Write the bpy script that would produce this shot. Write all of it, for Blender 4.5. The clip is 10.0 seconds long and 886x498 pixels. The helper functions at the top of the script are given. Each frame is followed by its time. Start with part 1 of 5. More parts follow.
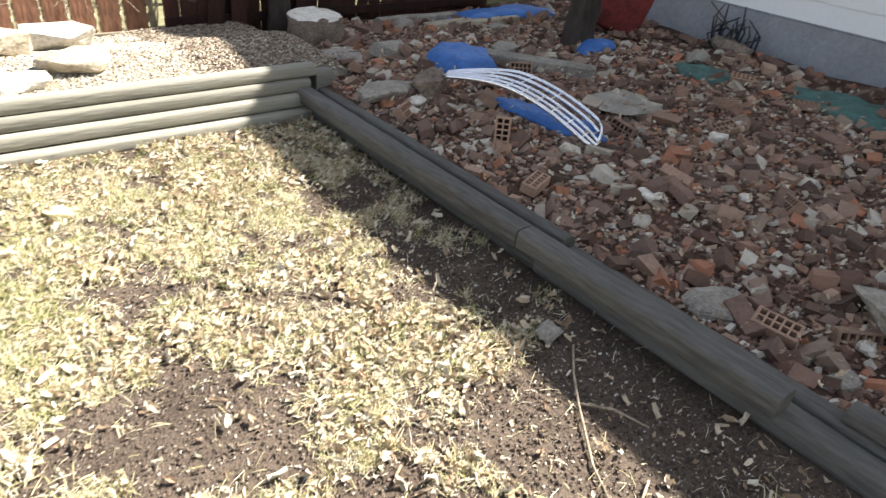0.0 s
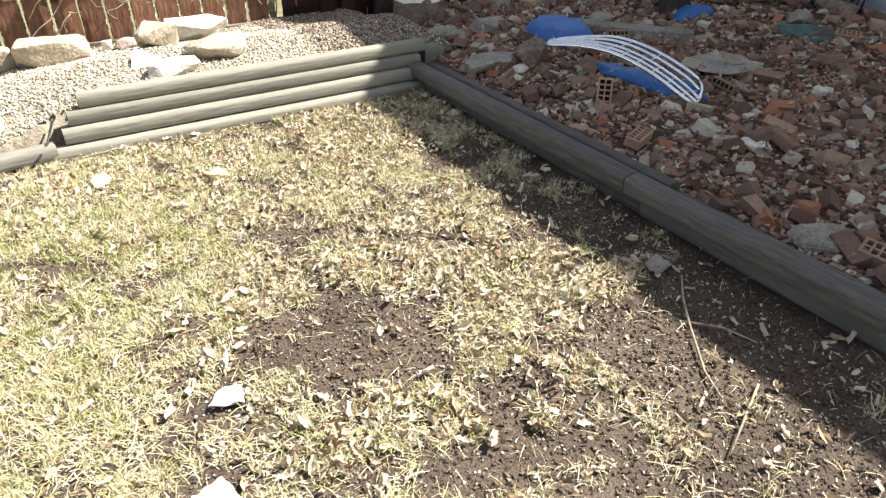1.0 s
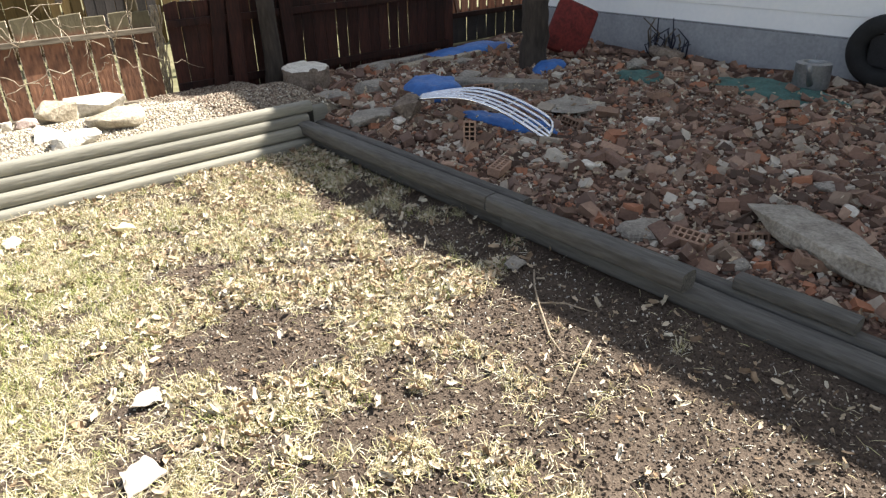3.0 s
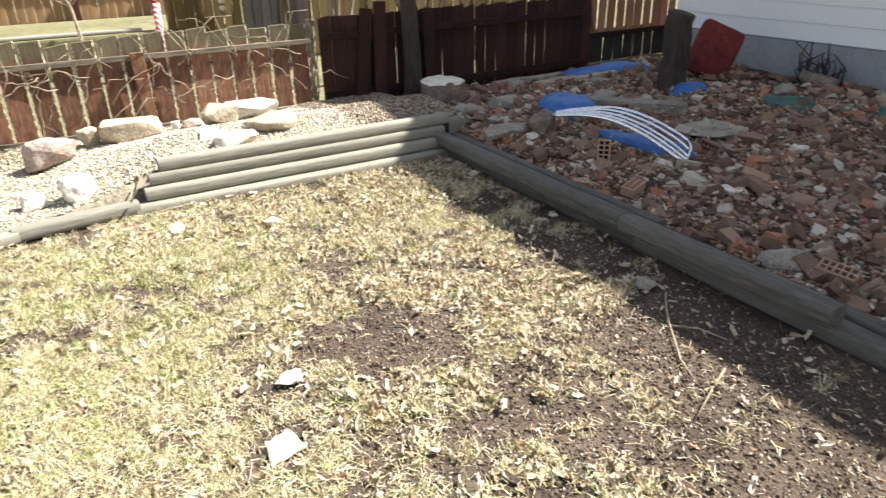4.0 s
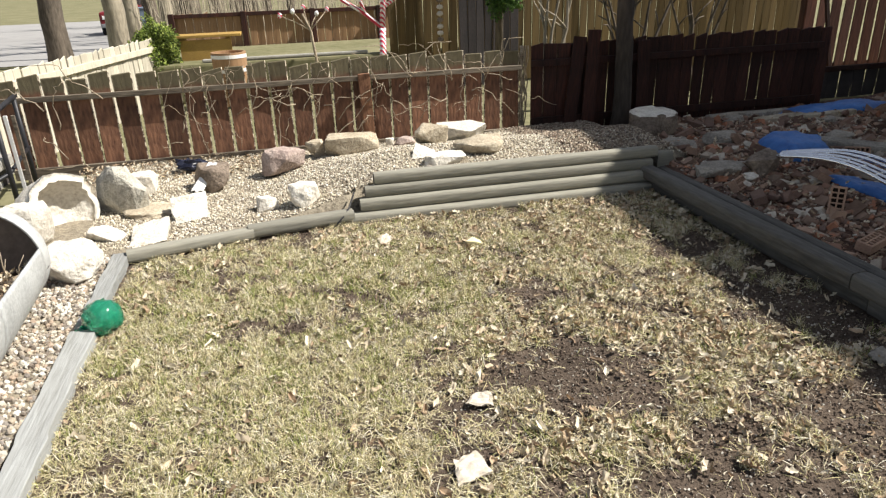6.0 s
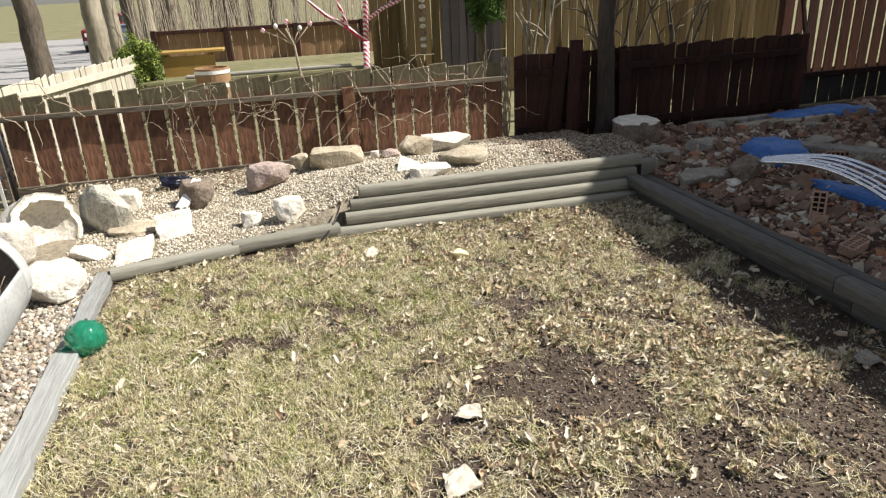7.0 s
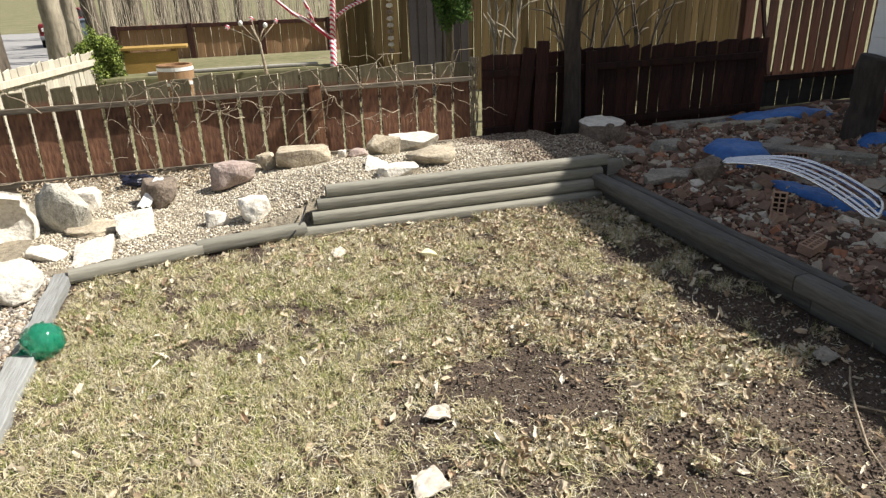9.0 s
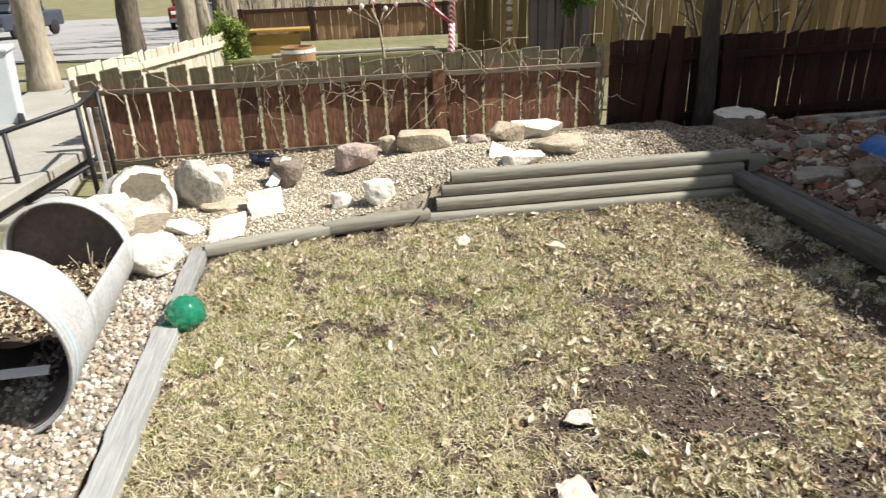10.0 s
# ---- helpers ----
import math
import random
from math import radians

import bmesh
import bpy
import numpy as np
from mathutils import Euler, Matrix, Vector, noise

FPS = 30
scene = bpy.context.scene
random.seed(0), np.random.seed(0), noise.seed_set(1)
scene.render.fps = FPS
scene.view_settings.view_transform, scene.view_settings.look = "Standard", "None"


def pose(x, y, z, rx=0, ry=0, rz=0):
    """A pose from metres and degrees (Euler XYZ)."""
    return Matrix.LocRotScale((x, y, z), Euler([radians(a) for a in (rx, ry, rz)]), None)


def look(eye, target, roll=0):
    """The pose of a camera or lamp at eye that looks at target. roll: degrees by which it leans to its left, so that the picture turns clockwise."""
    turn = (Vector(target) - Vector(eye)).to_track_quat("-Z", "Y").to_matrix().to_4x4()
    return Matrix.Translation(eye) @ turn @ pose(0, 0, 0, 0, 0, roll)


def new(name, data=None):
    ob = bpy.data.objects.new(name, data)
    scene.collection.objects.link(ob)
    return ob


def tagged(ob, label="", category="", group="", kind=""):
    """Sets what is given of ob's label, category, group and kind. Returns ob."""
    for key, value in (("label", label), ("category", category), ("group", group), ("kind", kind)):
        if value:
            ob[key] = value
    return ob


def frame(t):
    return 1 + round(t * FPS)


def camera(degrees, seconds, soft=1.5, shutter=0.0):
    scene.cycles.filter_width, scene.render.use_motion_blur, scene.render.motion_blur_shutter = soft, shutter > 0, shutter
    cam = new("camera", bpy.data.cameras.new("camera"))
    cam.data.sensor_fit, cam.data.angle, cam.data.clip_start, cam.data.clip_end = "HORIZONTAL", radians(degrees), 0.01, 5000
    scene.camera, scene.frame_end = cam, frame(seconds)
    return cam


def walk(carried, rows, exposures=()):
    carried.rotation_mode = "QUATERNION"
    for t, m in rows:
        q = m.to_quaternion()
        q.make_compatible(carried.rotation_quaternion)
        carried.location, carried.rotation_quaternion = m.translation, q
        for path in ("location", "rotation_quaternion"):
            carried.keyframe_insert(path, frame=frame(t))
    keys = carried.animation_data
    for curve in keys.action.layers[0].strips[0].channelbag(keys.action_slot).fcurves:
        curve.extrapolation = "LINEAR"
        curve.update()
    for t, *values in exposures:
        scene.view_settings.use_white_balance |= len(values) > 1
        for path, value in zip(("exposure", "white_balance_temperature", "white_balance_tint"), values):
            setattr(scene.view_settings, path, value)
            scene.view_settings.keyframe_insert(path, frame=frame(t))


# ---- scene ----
cam = camera(67.0, 10.0, soft=1.3, shutter=0.2)
PATH = [
    (0, (-2.246, -4.279, 1.77), (-1.134, -2.978, 0.733), 5.7),
    (0.5, (-2.385, -4.468, 1.734), (-1.478, -3.066, 0.633), 2.7),
    (1, (-2.601, -4.515, 1.733), (-1.704, -3.082, 0.664), 0.4),
    (1.5, (-2.78, -4.58, 1.728), (-1.771, -3.224, 0.658), -1.8),
    (2, (-2.768, -4.744, 1.794), (-1.625, -3.423, 0.82), -1.9),
    (2.2, (-2.752, -4.852, 1.807), (-1.601, -3.518, 0.859), -0.3),
    (3.3, (-2.823, -5.143, 1.755), (-1.691, -3.753, 0.87), -2.0),
    (3.5, (-2.846, -5.155, 1.761), (-1.741, -3.74, 0.879), -2.4),
    (4, (-2.929, -5.113, 1.762), (-2.038, -3.534, 0.918), -1.4),
    (4.5, (-3.021, -5.08, 1.763), (-2.383, -3.364, 0.959), -1.9),
    (5, (-3.065, -5.062, 1.765), (-2.642, -3.272, 0.978), -2.2),
    (5.2, (-3.067, -5.069, 1.766), (-2.713, -3.261, 0.989), -2.1),
    (6.5, (-2.996, -5.05, 1.803), (-2.556, -3.252, 1.045), -2.2),
    (7, (-3.003, -5.054, 1.797), (-2.559, -3.249, 1.057), -2.8),
    (7.5, (-2.964, -5.064, 1.803), (-2.458, -3.279, 1.058), -2.5),
    (8, (-2.937, -5.067, 1.8), (-2.361, -3.299, 1.062), -2.2),
    (8.5, (-2.951, -5.075, 1.796), (-2.345, -3.319, 1.055), -2.0),
    (9, (-3.001, -5.04, 1.792), (-2.465, -3.262, 1.048), -1.8),
    (9.5, (-3.063, -4.92, 1.774), (-2.61, -3.134, 0.996), -0.7),
    (10, (-3.193, -4.86, 1.774), (-2.931, -3.034, 1.002), -2.1),
]
EXPOSURES = [(0, 1.85), (0.5, 1.9), (1.0, 1.55), (1.5, 1.38), (2.0, 1.35), (3.5, 1.65), (4.0, 1.6), (4.5, 1.42), (5.0, 1.08), (6.5, 0.74), (9.0, 0.72), (10.0, 0.83)]
walk(cam, [(t, look(eye, target, roll)) for t, eye, target, roll in PATH], EXPOSURES)

# ---- light ----
world = bpy.data.worlds.new("world")
scene.world = world
world.use_nodes = True
_nt = world.node_tree
_sky = _nt.nodes.new("ShaderNodeTexSky")
_sky.sky_type, _sky.sun_disc = "NISHITA", False
SUN = Vector((0.62, -0.13, 0.775)).normalized()
_sky.sun_elevation = math.asin(SUN.z)
_sky.sun_rotation = math.atan2(SUN.x, SUN.y)
_soft = _nt.nodes.new("ShaderNodeHueSaturation")
_soft.inputs["Saturation"].default_value = 0.5
_nt.links.new(_sky.outputs[0], _soft.inputs["Color"])
_nt.links.new(_soft.outputs[0], _nt.nodes["Background"].inputs[0])
_nt.nodes["Background"].inputs[1].default_value = 0.066
_sun = bpy.data.lights.new("sun", "SUN")
_sun.energy, _sun.angle, _sun.color = 5.0, radians(0.5), (1.0, 0.95, 0.87)
new("sun", _sun).matrix_world = look(SUN * 30, (0, 0, 0))


# ---- materials ----
def mat(name, base, dark=None, scale=8.0, rough=0.8, bump=0.3, fine=60.0, metal=0.0, coords="Object", stretch=(1, 1, 1), vary=0.0, island=0.0, spec=0.3, low=0.7, high=1.3):
    """Two-scale noise between two colours, with bump; vary: per-object, island: per-piece change of brightness."""
    m = bpy.data.materials.new(name)
    m.use_nodes = True
    nt = m.node_tree
    n, l = nt.nodes, nt.links
    bsdf = n["Principled BSDF"]
    dark = dark or tuple(c * 0.6 for c in base)
    tc = n.new("ShaderNodeTexCoord")
    mp = n.new("ShaderNodeMapping")
    mp.inputs["Scale"].default_value = stretch
    l.new(tc.outputs[coords], mp.inputs[0])
    big, small = n.new("ShaderNodeTexNoise"), n.new("ShaderNodeTexNoise")
    for node, s, d in ((big, scale, 4.0), (small, fine, 6.0)):
        node.inputs["Scale"].default_value, node.inputs["Detail"].default_value = s, d
        l.new(mp.outputs[0], node.inputs["Vector"])
    mix = n.new("ShaderNodeMath")
    mix.operation = "ADD"
    l.new(big.outputs[0], mix.inputs[0])
    l.new(small.outputs[0], mix.inputs[1])
    ramp = n.new("ShaderNodeMapRange")
    ramp.inputs[1].default_value, ramp.inputs[2].default_value = low, high
    l.new(mix.outputs[0], ramp.inputs[0])
    col = n.new("ShaderNodeMix")
    col.data_type = "RGBA"
    col.inputs[6].default_value, col.inputs[7].default_value = (*dark, 1), (*base, 1)
    l.new(ramp.outputs[0], col.inputs[0])
    out = col.outputs[2]
    if vary or island:
        if island:
            src = n.new("ShaderNodeNewGeometry").outputs["Random Per Island"]
        else:
            src = n.new("ShaderNodeObjectInfo").outputs["Random"]
        hv = n.new("ShaderNodeHueSaturation")
        mr = n.new("ShaderNodeMapRange")
        amount = island or vary
        mr.inputs[3].default_value, mr.inputs[4].default_value = 1 - amount, 1 + amount
        l.new(src, mr.inputs[0])
        l.new(mr.outputs[0], hv.inputs["Value"])
        l.new(out, hv.inputs["Color"])
        out = hv.outputs[0]
    l.new(out, bsdf.inputs["Base Color"])
    bsdf.inputs["Roughness"].default_value, bsdf.inputs["Metallic"].default_value = rough, metal
    bsdf.inputs["Specular IOR Level"].default_value = spec
    if bump:
        bp = n.new("ShaderNodeBump")
        bp.inputs["Strength"].default_value, bp.inputs["Distance"].default_value = bump, 0.01
        l.new(mix.outputs[0], bp.inputs["Height"])
        l.new(bp.outputs[0], bsdf.inputs["Normal"])
    return m


def palette(name, colours, rough=0.8, fine=40.0, bump=0.2, source="island"):
    """Each loose piece takes one of the colours."""
    m = mat(name, (1, 1, 1), (0.72, 0.72, 0.72), 15.0, rough, bump, fine)
    nt = m.node_tree
    n, l = nt.nodes, nt.links
    bsdf = n["Principled BSDF"]
    src = n.new("ShaderNodeNewGeometry").outputs["Random Per Island"] if source == "island" else n.new("ShaderNodeObjectInfo").outputs["Random"]
    ramp = n.new("ShaderNodeValToRGB")
    ramp.color_ramp.interpolation = "CONSTANT"
    el = ramp.color_ramp.elements
    while len(el) < len(colours):
        el.new(0.5)
    for k, c in enumerate(colours):
        el[k].position, el[k].color = k / len(colours), (*c, 1)
    l.new(src, ramp.inputs[0])
    mul = n.new("ShaderNodeMix")
    mul.data_type, mul.blend_type = "RGBA", "MULTIPLY"
    mul.inputs[0].default_value = 1.0
    l.new(ramp.outputs[0], mul.inputs[6])
    l.new(bsdf.inputs["Base Color"].links[0].from_socket, mul.inputs[7])
    l.new(mul.outputs[2], bsdf.inputs["Base Color"])
    return m


SOIL = mat("soil", (0.135, 0.104, 0.08), (0.05, 0.038, 0.03), 3.0, 0.95, 1.0, 90.0, spec=0.1)
EARTH = mat("rubble_earth", (0.13, 0.075, 0.055), (0.05, 0.035, 0.028), 5.0, 0.95, 0.9, 60.0, spec=0.1)
FARGROUND = mat("far_grass", (0.235, 0.215, 0.13), (0.12, 0.12, 0.06), 0.6, 0.95, 0.3, 8.0, spec=0.1)
GRAVELBED = mat("gravel_bed", (0.34, 0.295, 0.22), (0.14, 0.118, 0.088), 20.0, 0.9, 0.8, 70.0)
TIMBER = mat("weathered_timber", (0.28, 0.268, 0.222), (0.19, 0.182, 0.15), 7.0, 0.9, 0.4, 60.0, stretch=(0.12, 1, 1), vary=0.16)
# Darker copy of TIMBER, grain along y; house shade put into the colour.
TIMBER_Y_SHADED = mat("shaded_weathered_timber", (0.15, 0.143, 0.13), (0.07, 0.065, 0.058), 7.0, 0.9, 0.6, 60.0, stretch=(1, 0.12, 1), vary=0.15)
PLANKGREY = mat("grey_plank", (0.35, 0.36, 0.355), (0.22, 0.222, 0.212), 6.0, 0.85, 0.5, 55.0, stretch=(0.09, 1, 1), vary=0.1)
ENDGRAIN = mat("timber_end", (0.16, 0.145, 0.12), (0.07, 0.065, 0.055), 20.0, 0.9, 0.5, 80.0)
FENCE = mat("red_brown_stain", (0.125, 0.048, 0.03), (0.045, 0.02, 0.014), 3.0, 0.75, 0.4, 22.0, stretch=(3, 3, 0.35), vary=0.3)
PEELED = mat("peeled_edge", (0.66, 0.58, 0.45), (0.05, 0.03, 0.022), 11.0, 0.85, 0.3, 30.0, low=0.9, high=1.06)
RAILWOOD = mat("grey_rail", (0.22, 0.185, 0.14), (0.07, 0.055, 0.042), 5.0, 0.85, 0.5, 40.0, stretch=(0.15, 1, 1))
ORANGEWOOD = mat("orange_brown_wood", (0.27, 0.135, 0.075), (0.11, 0.055, 0.034), 4.0, 0.8, 0.4, 25.0, stretch=(3, 3, 0.35))
# Deeper than the red-brown stain, with the right-hand fence's shade put into it.
DARKWOOD = mat("shaded_red_brown_wood", (0.06, 0.021, 0.014), (0.015, 0.008, 0.007), 3.0, 0.8, 0.4, 22.0, stretch=(3, 3, 0.35), vary=0.35)
TANFENCE = mat("tan_fence", (0.145, 0.098, 0.037), (0.075, 0.05, 0.021), 2.0, 0.8, 0.3, 14.0, stretch=(3, 3, 0.3), vary=0.2)
BROWNFENCE = mat("brown_fence", (0.36, 0.22, 0.12), (0.22, 0.13, 0.07), 2.0, 0.8, 0.3, 14.0, stretch=(3, 3, 0.3), vary=0.12)
PALEFENCE = mat("pale_fence", (0.6, 0.55, 0.44), (0.38, 0.35, 0.28), 2.0, 0.8, 0.3, 14.0, stretch=(3, 3, 0.3), vary=0.15)
BARK = mat("bark", (0.16, 0.13, 0.1), (0.055, 0.045, 0.035), 6.0, 0.95, 1.0, 28.0, stretch=(1, 1, 0.25))
BARKDARK = mat("dark_bark", (0.075, 0.06, 0.05), (0.03, 0.025, 0.02), 6.0, 0.95, 0.8, 28.0, stretch=(1, 1, 0.25))
PALEBARK = mat("pale_bark", (0.42, 0.37, 0.28), (0.2, 0.17, 0.13), 4.0, 0.95, 0.8, 24.0, stretch=(1, 1, 0.25))
SIDING = mat("white_siding", (0.86, 0.86, 0.86), (0.8, 0.81, 0.82), 1.5, 0.55, 0.05, 20.0)
FOUNDATION = mat("grey_foundation", (0.36, 0.37, 0.39), (0.25, 0.26, 0.28), 2.0, 0.9, 0.3, 30.0)
ROOF = mat("roof_shingle", (0.12, 0.11, 0.1), (0.06, 0.055, 0.05), 3.0, 0.9, 0.4, 40.0)
LIMESTONE = mat("pale_stone", (0.74, 0.7, 0.62), (0.42, 0.37, 0.3), 8.0, 0.88, 0.9, 45.0, vary=0.12, low=0.62, high=1.1)
PINKSTONE = mat("pink_granite", (0.53, 0.43, 0.375), (0.25, 0.19, 0.17), 6.0, 0.88, 0.9, 45.0)
BROWNSTONE = mat("brown_stone", (0.32, 0.255, 0.2), (0.1, 0.078, 0.06), 7.0, 0.88, 0.9, 45.0)
TANSTONE = mat("tan_stone", (0.57, 0.5, 0.38), (0.28, 0.23, 0.165), 7.0, 0.88, 0.9, 45.0, vary=0.15)
GREYSTONE = mat("grey_mottled_concrete", (0.56, 0.53, 0.46), (0.25, 0.24, 0.2), 14.0, 0.92, 0.9, 60.0)
CONCRETE = mat("concrete", (0.4, 0.365, 0.31), (0.17, 0.15, 0.125), 9.0, 0.92, 0.9, 60.0, vary=0.2)
BRICK = mat("orange_brick", (0.38, 0.25, 0.175), (0.25, 0.155, 0.11), 9.0, 0.9, 0.5, 60.0, vary=0.25)
BRICKDARK = mat("dark_brick", (0.25, 0.155, 0.115), (0.14, 0.09, 0.07), 9.0, 0.9, 0.5, 60.0, vary=0.25)
# Near-black brown for the shade inside brick cores and the drain hole.
HOLE = mat("hole_shade", (0.04, 0.028, 0.022), (0.02, 0.015, 0.012), 20.0, 0.95, 0.2)
RUBBLE = palette("rubble_pieces", [(0.29, 0.18, 0.13), (0.34, 0.2, 0.14), (0.17, 0.11, 0.08), (0.46, 0.31, 0.22), (0.32, 0.235, 0.175), (0.12, 0.082, 0.063), (0.45, 0.38, 0.3), (0.26, 0.155, 0.11), (0.38, 0.25, 0.18), (0.6, 0.54, 0.45), (0.21, 0.14, 0.11), (0.42, 0.19, 0.11), (0.31, 0.21, 0.155), (0.15, 0.09, 0.065)], 0.94, bump=0.5)
PEBBLE = palette("pebbles", [(0.6, 0.54, 0.41), (0.7, 0.65, 0.53), (0.43, 0.37, 0.28), (0.76, 0.72, 0.63), (0.51, 0.45, 0.35), (0.3, 0.25, 0.19), (0.63, 0.56, 0.43), (0.22, 0.18, 0.14)], 0.85)
PALEPEBBLE = palette("pale_pebbles", [(0.54, 0.5, 0.42), (0.66, 0.62, 0.55), (0.36, 0.31, 0.25), (0.46, 0.39, 0.3), (0.2, 0.165, 0.135), (0.6, 0.56, 0.49), (0.4, 0.31, 0.235), (0.27, 0.24, 0.21)], 0.85)
CRUSHED = palette("crushed_stone", [(0.3, 0.24, 0.18), (0.2, 0.155, 0.115), (0.38, 0.32, 0.25), (0.13, 0.1, 0.08), (0.45, 0.38, 0.29), (0.25, 0.18, 0.135)], 0.9)
STRAW = palette("dry_grass", [(0.64, 0.56, 0.34), (0.74, 0.67, 0.47), (0.5, 0.43, 0.24), (0.78, 0.73, 0.58), (0.44, 0.4, 0.21), (0.5, 0.48, 0.23), (0.68, 0.6, 0.41), (0.32, 0.26, 0.15)], 0.8, bump=0.0)
GREENGRASS = palette("green_grass", [(0.24, 0.28, 0.08), (0.34, 0.36, 0.12), (0.43, 0.41, 0.18), (0.28, 0.31, 0.1)], 0.8, bump=0.0)
LEAF = palette("dead_leaves", [(0.62, 0.52, 0.38), (0.7, 0.61, 0.47), (0.5, 0.39, 0.26), (0.76, 0.69, 0.56), (0.36, 0.26, 0.17), (0.56, 0.45, 0.32), (0.27, 0.19, 0.125), (0.64, 0.55, 0.41), (0.44, 0.33, 0.22), (0.72, 0.65, 0.51)], 0.85, bump=0.0)
CHIP = palette("wood_chips", [(0.5, 0.42, 0.3), (0.38, 0.3, 0.2), (0.6, 0.53, 0.42), (0.28, 0.2, 0.13)], 0.85)
TWIGWOOD = mat("twig", (0.46, 0.385, 0.285), (0.2, 0.155, 0.105), 20.0, 0.9, 0.3)
BLUETARP = mat("blue_tarp", (0.06, 0.19, 0.5), (0.04, 0.115, 0.34), 6.0, 0.5, 0.4, 30.0)
TURQUOISE = mat("turquoise_sheet", (0.075, 0.175, 0.155), (0.05, 0.09, 0.08), 9.0, 0.7, 0.4, 40.0)
CHROME = mat("chrome", (0.95, 0.96, 0.98), (0.86, 0.88, 0.92), 10.0, 0.16, 0.02, 60.0, metal=1.0, spec=0.6)
REDCLOTH = mat("red_cushion", (0.21, 0.034, 0.028), (0.08, 0.018, 0.016), 9.0, 0.9, 0.5, 30.0)
GALV = mat("galvanised", (0.34, 0.35, 0.36), (0.22, 0.23, 0.24), 10.0, 0.4, 0.1, 40.0, metal=0.7)
BLACKMETAL = mat("black_metal", (0.03, 0.03, 0.035), (0.018, 0.018, 0.02), 10.0, 0.45, 0.1)
BLACKBAG = mat("dark_bag", (0.02, 0.025, 0.05), (0.012, 0.012, 0.02), 8.0, 0.3, 0.3)
WHITEPLASTIC = mat("white_drum", (0.47, 0.48, 0.475), (0.28, 0.285, 0.285), 4.0, 0.5, 0.3, 50.0, low=0.6, high=1.15)
# Dark brown that carries the shade inside the white drum.
DRUMSHADE = mat("drum_inner_shade", (0.16, 0.13, 0.115), (0.09, 0.075, 0.068), 4.0, 0.7, 0.2, 30.0)
PALEBLUE = mat("pale_blue_band", (0.45, 0.62, 0.75), (0.38, 0.54, 0.68), 6.0, 0.6, 0.1)
WHITEPAINT = mat("white_paint", (0.8, 0.8, 0.78), (0.7, 0.69, 0.66), 5.0, 0.6, 0.2)
PAVING = mat("pale_paving", (0.36, 0.345, 0.31), (0.26, 0.25, 0.22), 1.5, 0.9, 0.3, 30.0)
ASPHALT = mat("asphalt", (0.33, 0.32, 0.31), (0.25, 0.245, 0.24), 0.8, 0.9, 0.3, 30.0)
TRUCKRED = mat("truck_red", (0.19, 0.02, 0.026), (0.15, 0.017, 0.02), 3.0, 0.35, 0.0)
CARDARK = mat("dark_car", (0.05, 0.06, 0.08), (0.04, 0.045, 0.06), 3.0, 0.35, 0.0)
RUBBER = mat("rubber", (0.025, 0.025, 0.026), (0.018, 0.018, 0.018), 10.0, 0.9, 0.1)
BLUEBIN = mat("grey_blue_bin", (0.16, 0.2, 0.26), (0.12, 0.15, 0.2), 4.0, 0.6, 0.1)
WHITEBIN = mat("pale_bin", (0.6, 0.64, 0.66), (0.5, 0.54, 0.56), 4.0, 0.6, 0.1)
YELLOWWOOD = mat("yellow_brown_wood", (0.44, 0.28, 0.075), (0.26, 0.16, 0.05), 3.0, 0.7, 0.2)
CONIFER = palette("conifer_leaves", [(0.08, 0.16, 0.03), (0.13, 0.23, 0.05), (0.06, 0.11, 0.03)], 0.8, bump=0.0)
SHRUB = palette("shrub_leaves", [(0.25, 0.33, 0.06), (0.38, 0.45, 0.11), (0.15, 0.21, 0.045), (0.1, 0.13, 0.035)], 0.8, bump=0.0)
LEAFPALE = mat("pale_paper", (0.62, 0.56, 0.47), (0.46, 0.4, 0.32), 12.0, 0.8, 0.2)
DARKBOARD = mat("dark_board", (0.06, 0.05, 0.05), (0.03, 0.028, 0.028), 3.0, 0.8, 0.2)


def mossed(name, stain, moss, edge):
    """Stained board whose upper end, from the given height of the board, is overgrown with moss."""
    m = mat(name, *stain, 2.2, 0.75, 0.6, 16.0, stretch=(2, 2, 0.6), vary=0.45, low=0.75, high=1.25)
    n, l = m.node_tree.nodes, m.node_tree.links
    bsdf = n["Principled BSDF"]
    tc, sep, ns = n.new("ShaderNodeTexCoord"), n.new("ShaderNodeSeparateXYZ"), n.new("ShaderNodeTexNoise")
    ns.inputs["Scale"].default_value, ns.inputs["Detail"].default_value = 14.0, 5.0
    l.new(tc.outputs["Object"], sep.inputs[0])
    l.new(tc.outputs["Object"], ns.inputs["Vector"])
    add = n.new("ShaderNodeMath")
    add.operation = "MULTIPLY_ADD"
    add.inputs[1].default_value = 0.12
    l.new(ns.outputs[0], add.inputs[0])
    l.new(sep.outputs[2], add.inputs[2])
    mr = n.new("ShaderNodeMapRange")
    mr.inputs[1].default_value, mr.inputs[2].default_value = edge, edge + 0.07
    l.new(add.outputs[0], mr.inputs[0])
    tone = n.new("ShaderNodeMix")
    tone.data_type = "RGBA"
    tone.inputs[6].default_value, tone.inputs[7].default_value = (*moss[0], 1), (*moss[1], 1)
    l.new(ns.outputs[0], tone.inputs[0])
    mix = n.new("ShaderNodeMix")
    mix.data_type = "RGBA"
    l.new(mr.outputs[0], mix.inputs[0])
    l.new(bsdf.inputs["Base Color"].links[0].from_socket, mix.inputs[6])
    l.new(tone.outputs[2], mix.inputs[7])
    l.new(mix.outputs[2], bsdf.inputs["Base Color"])
    return m


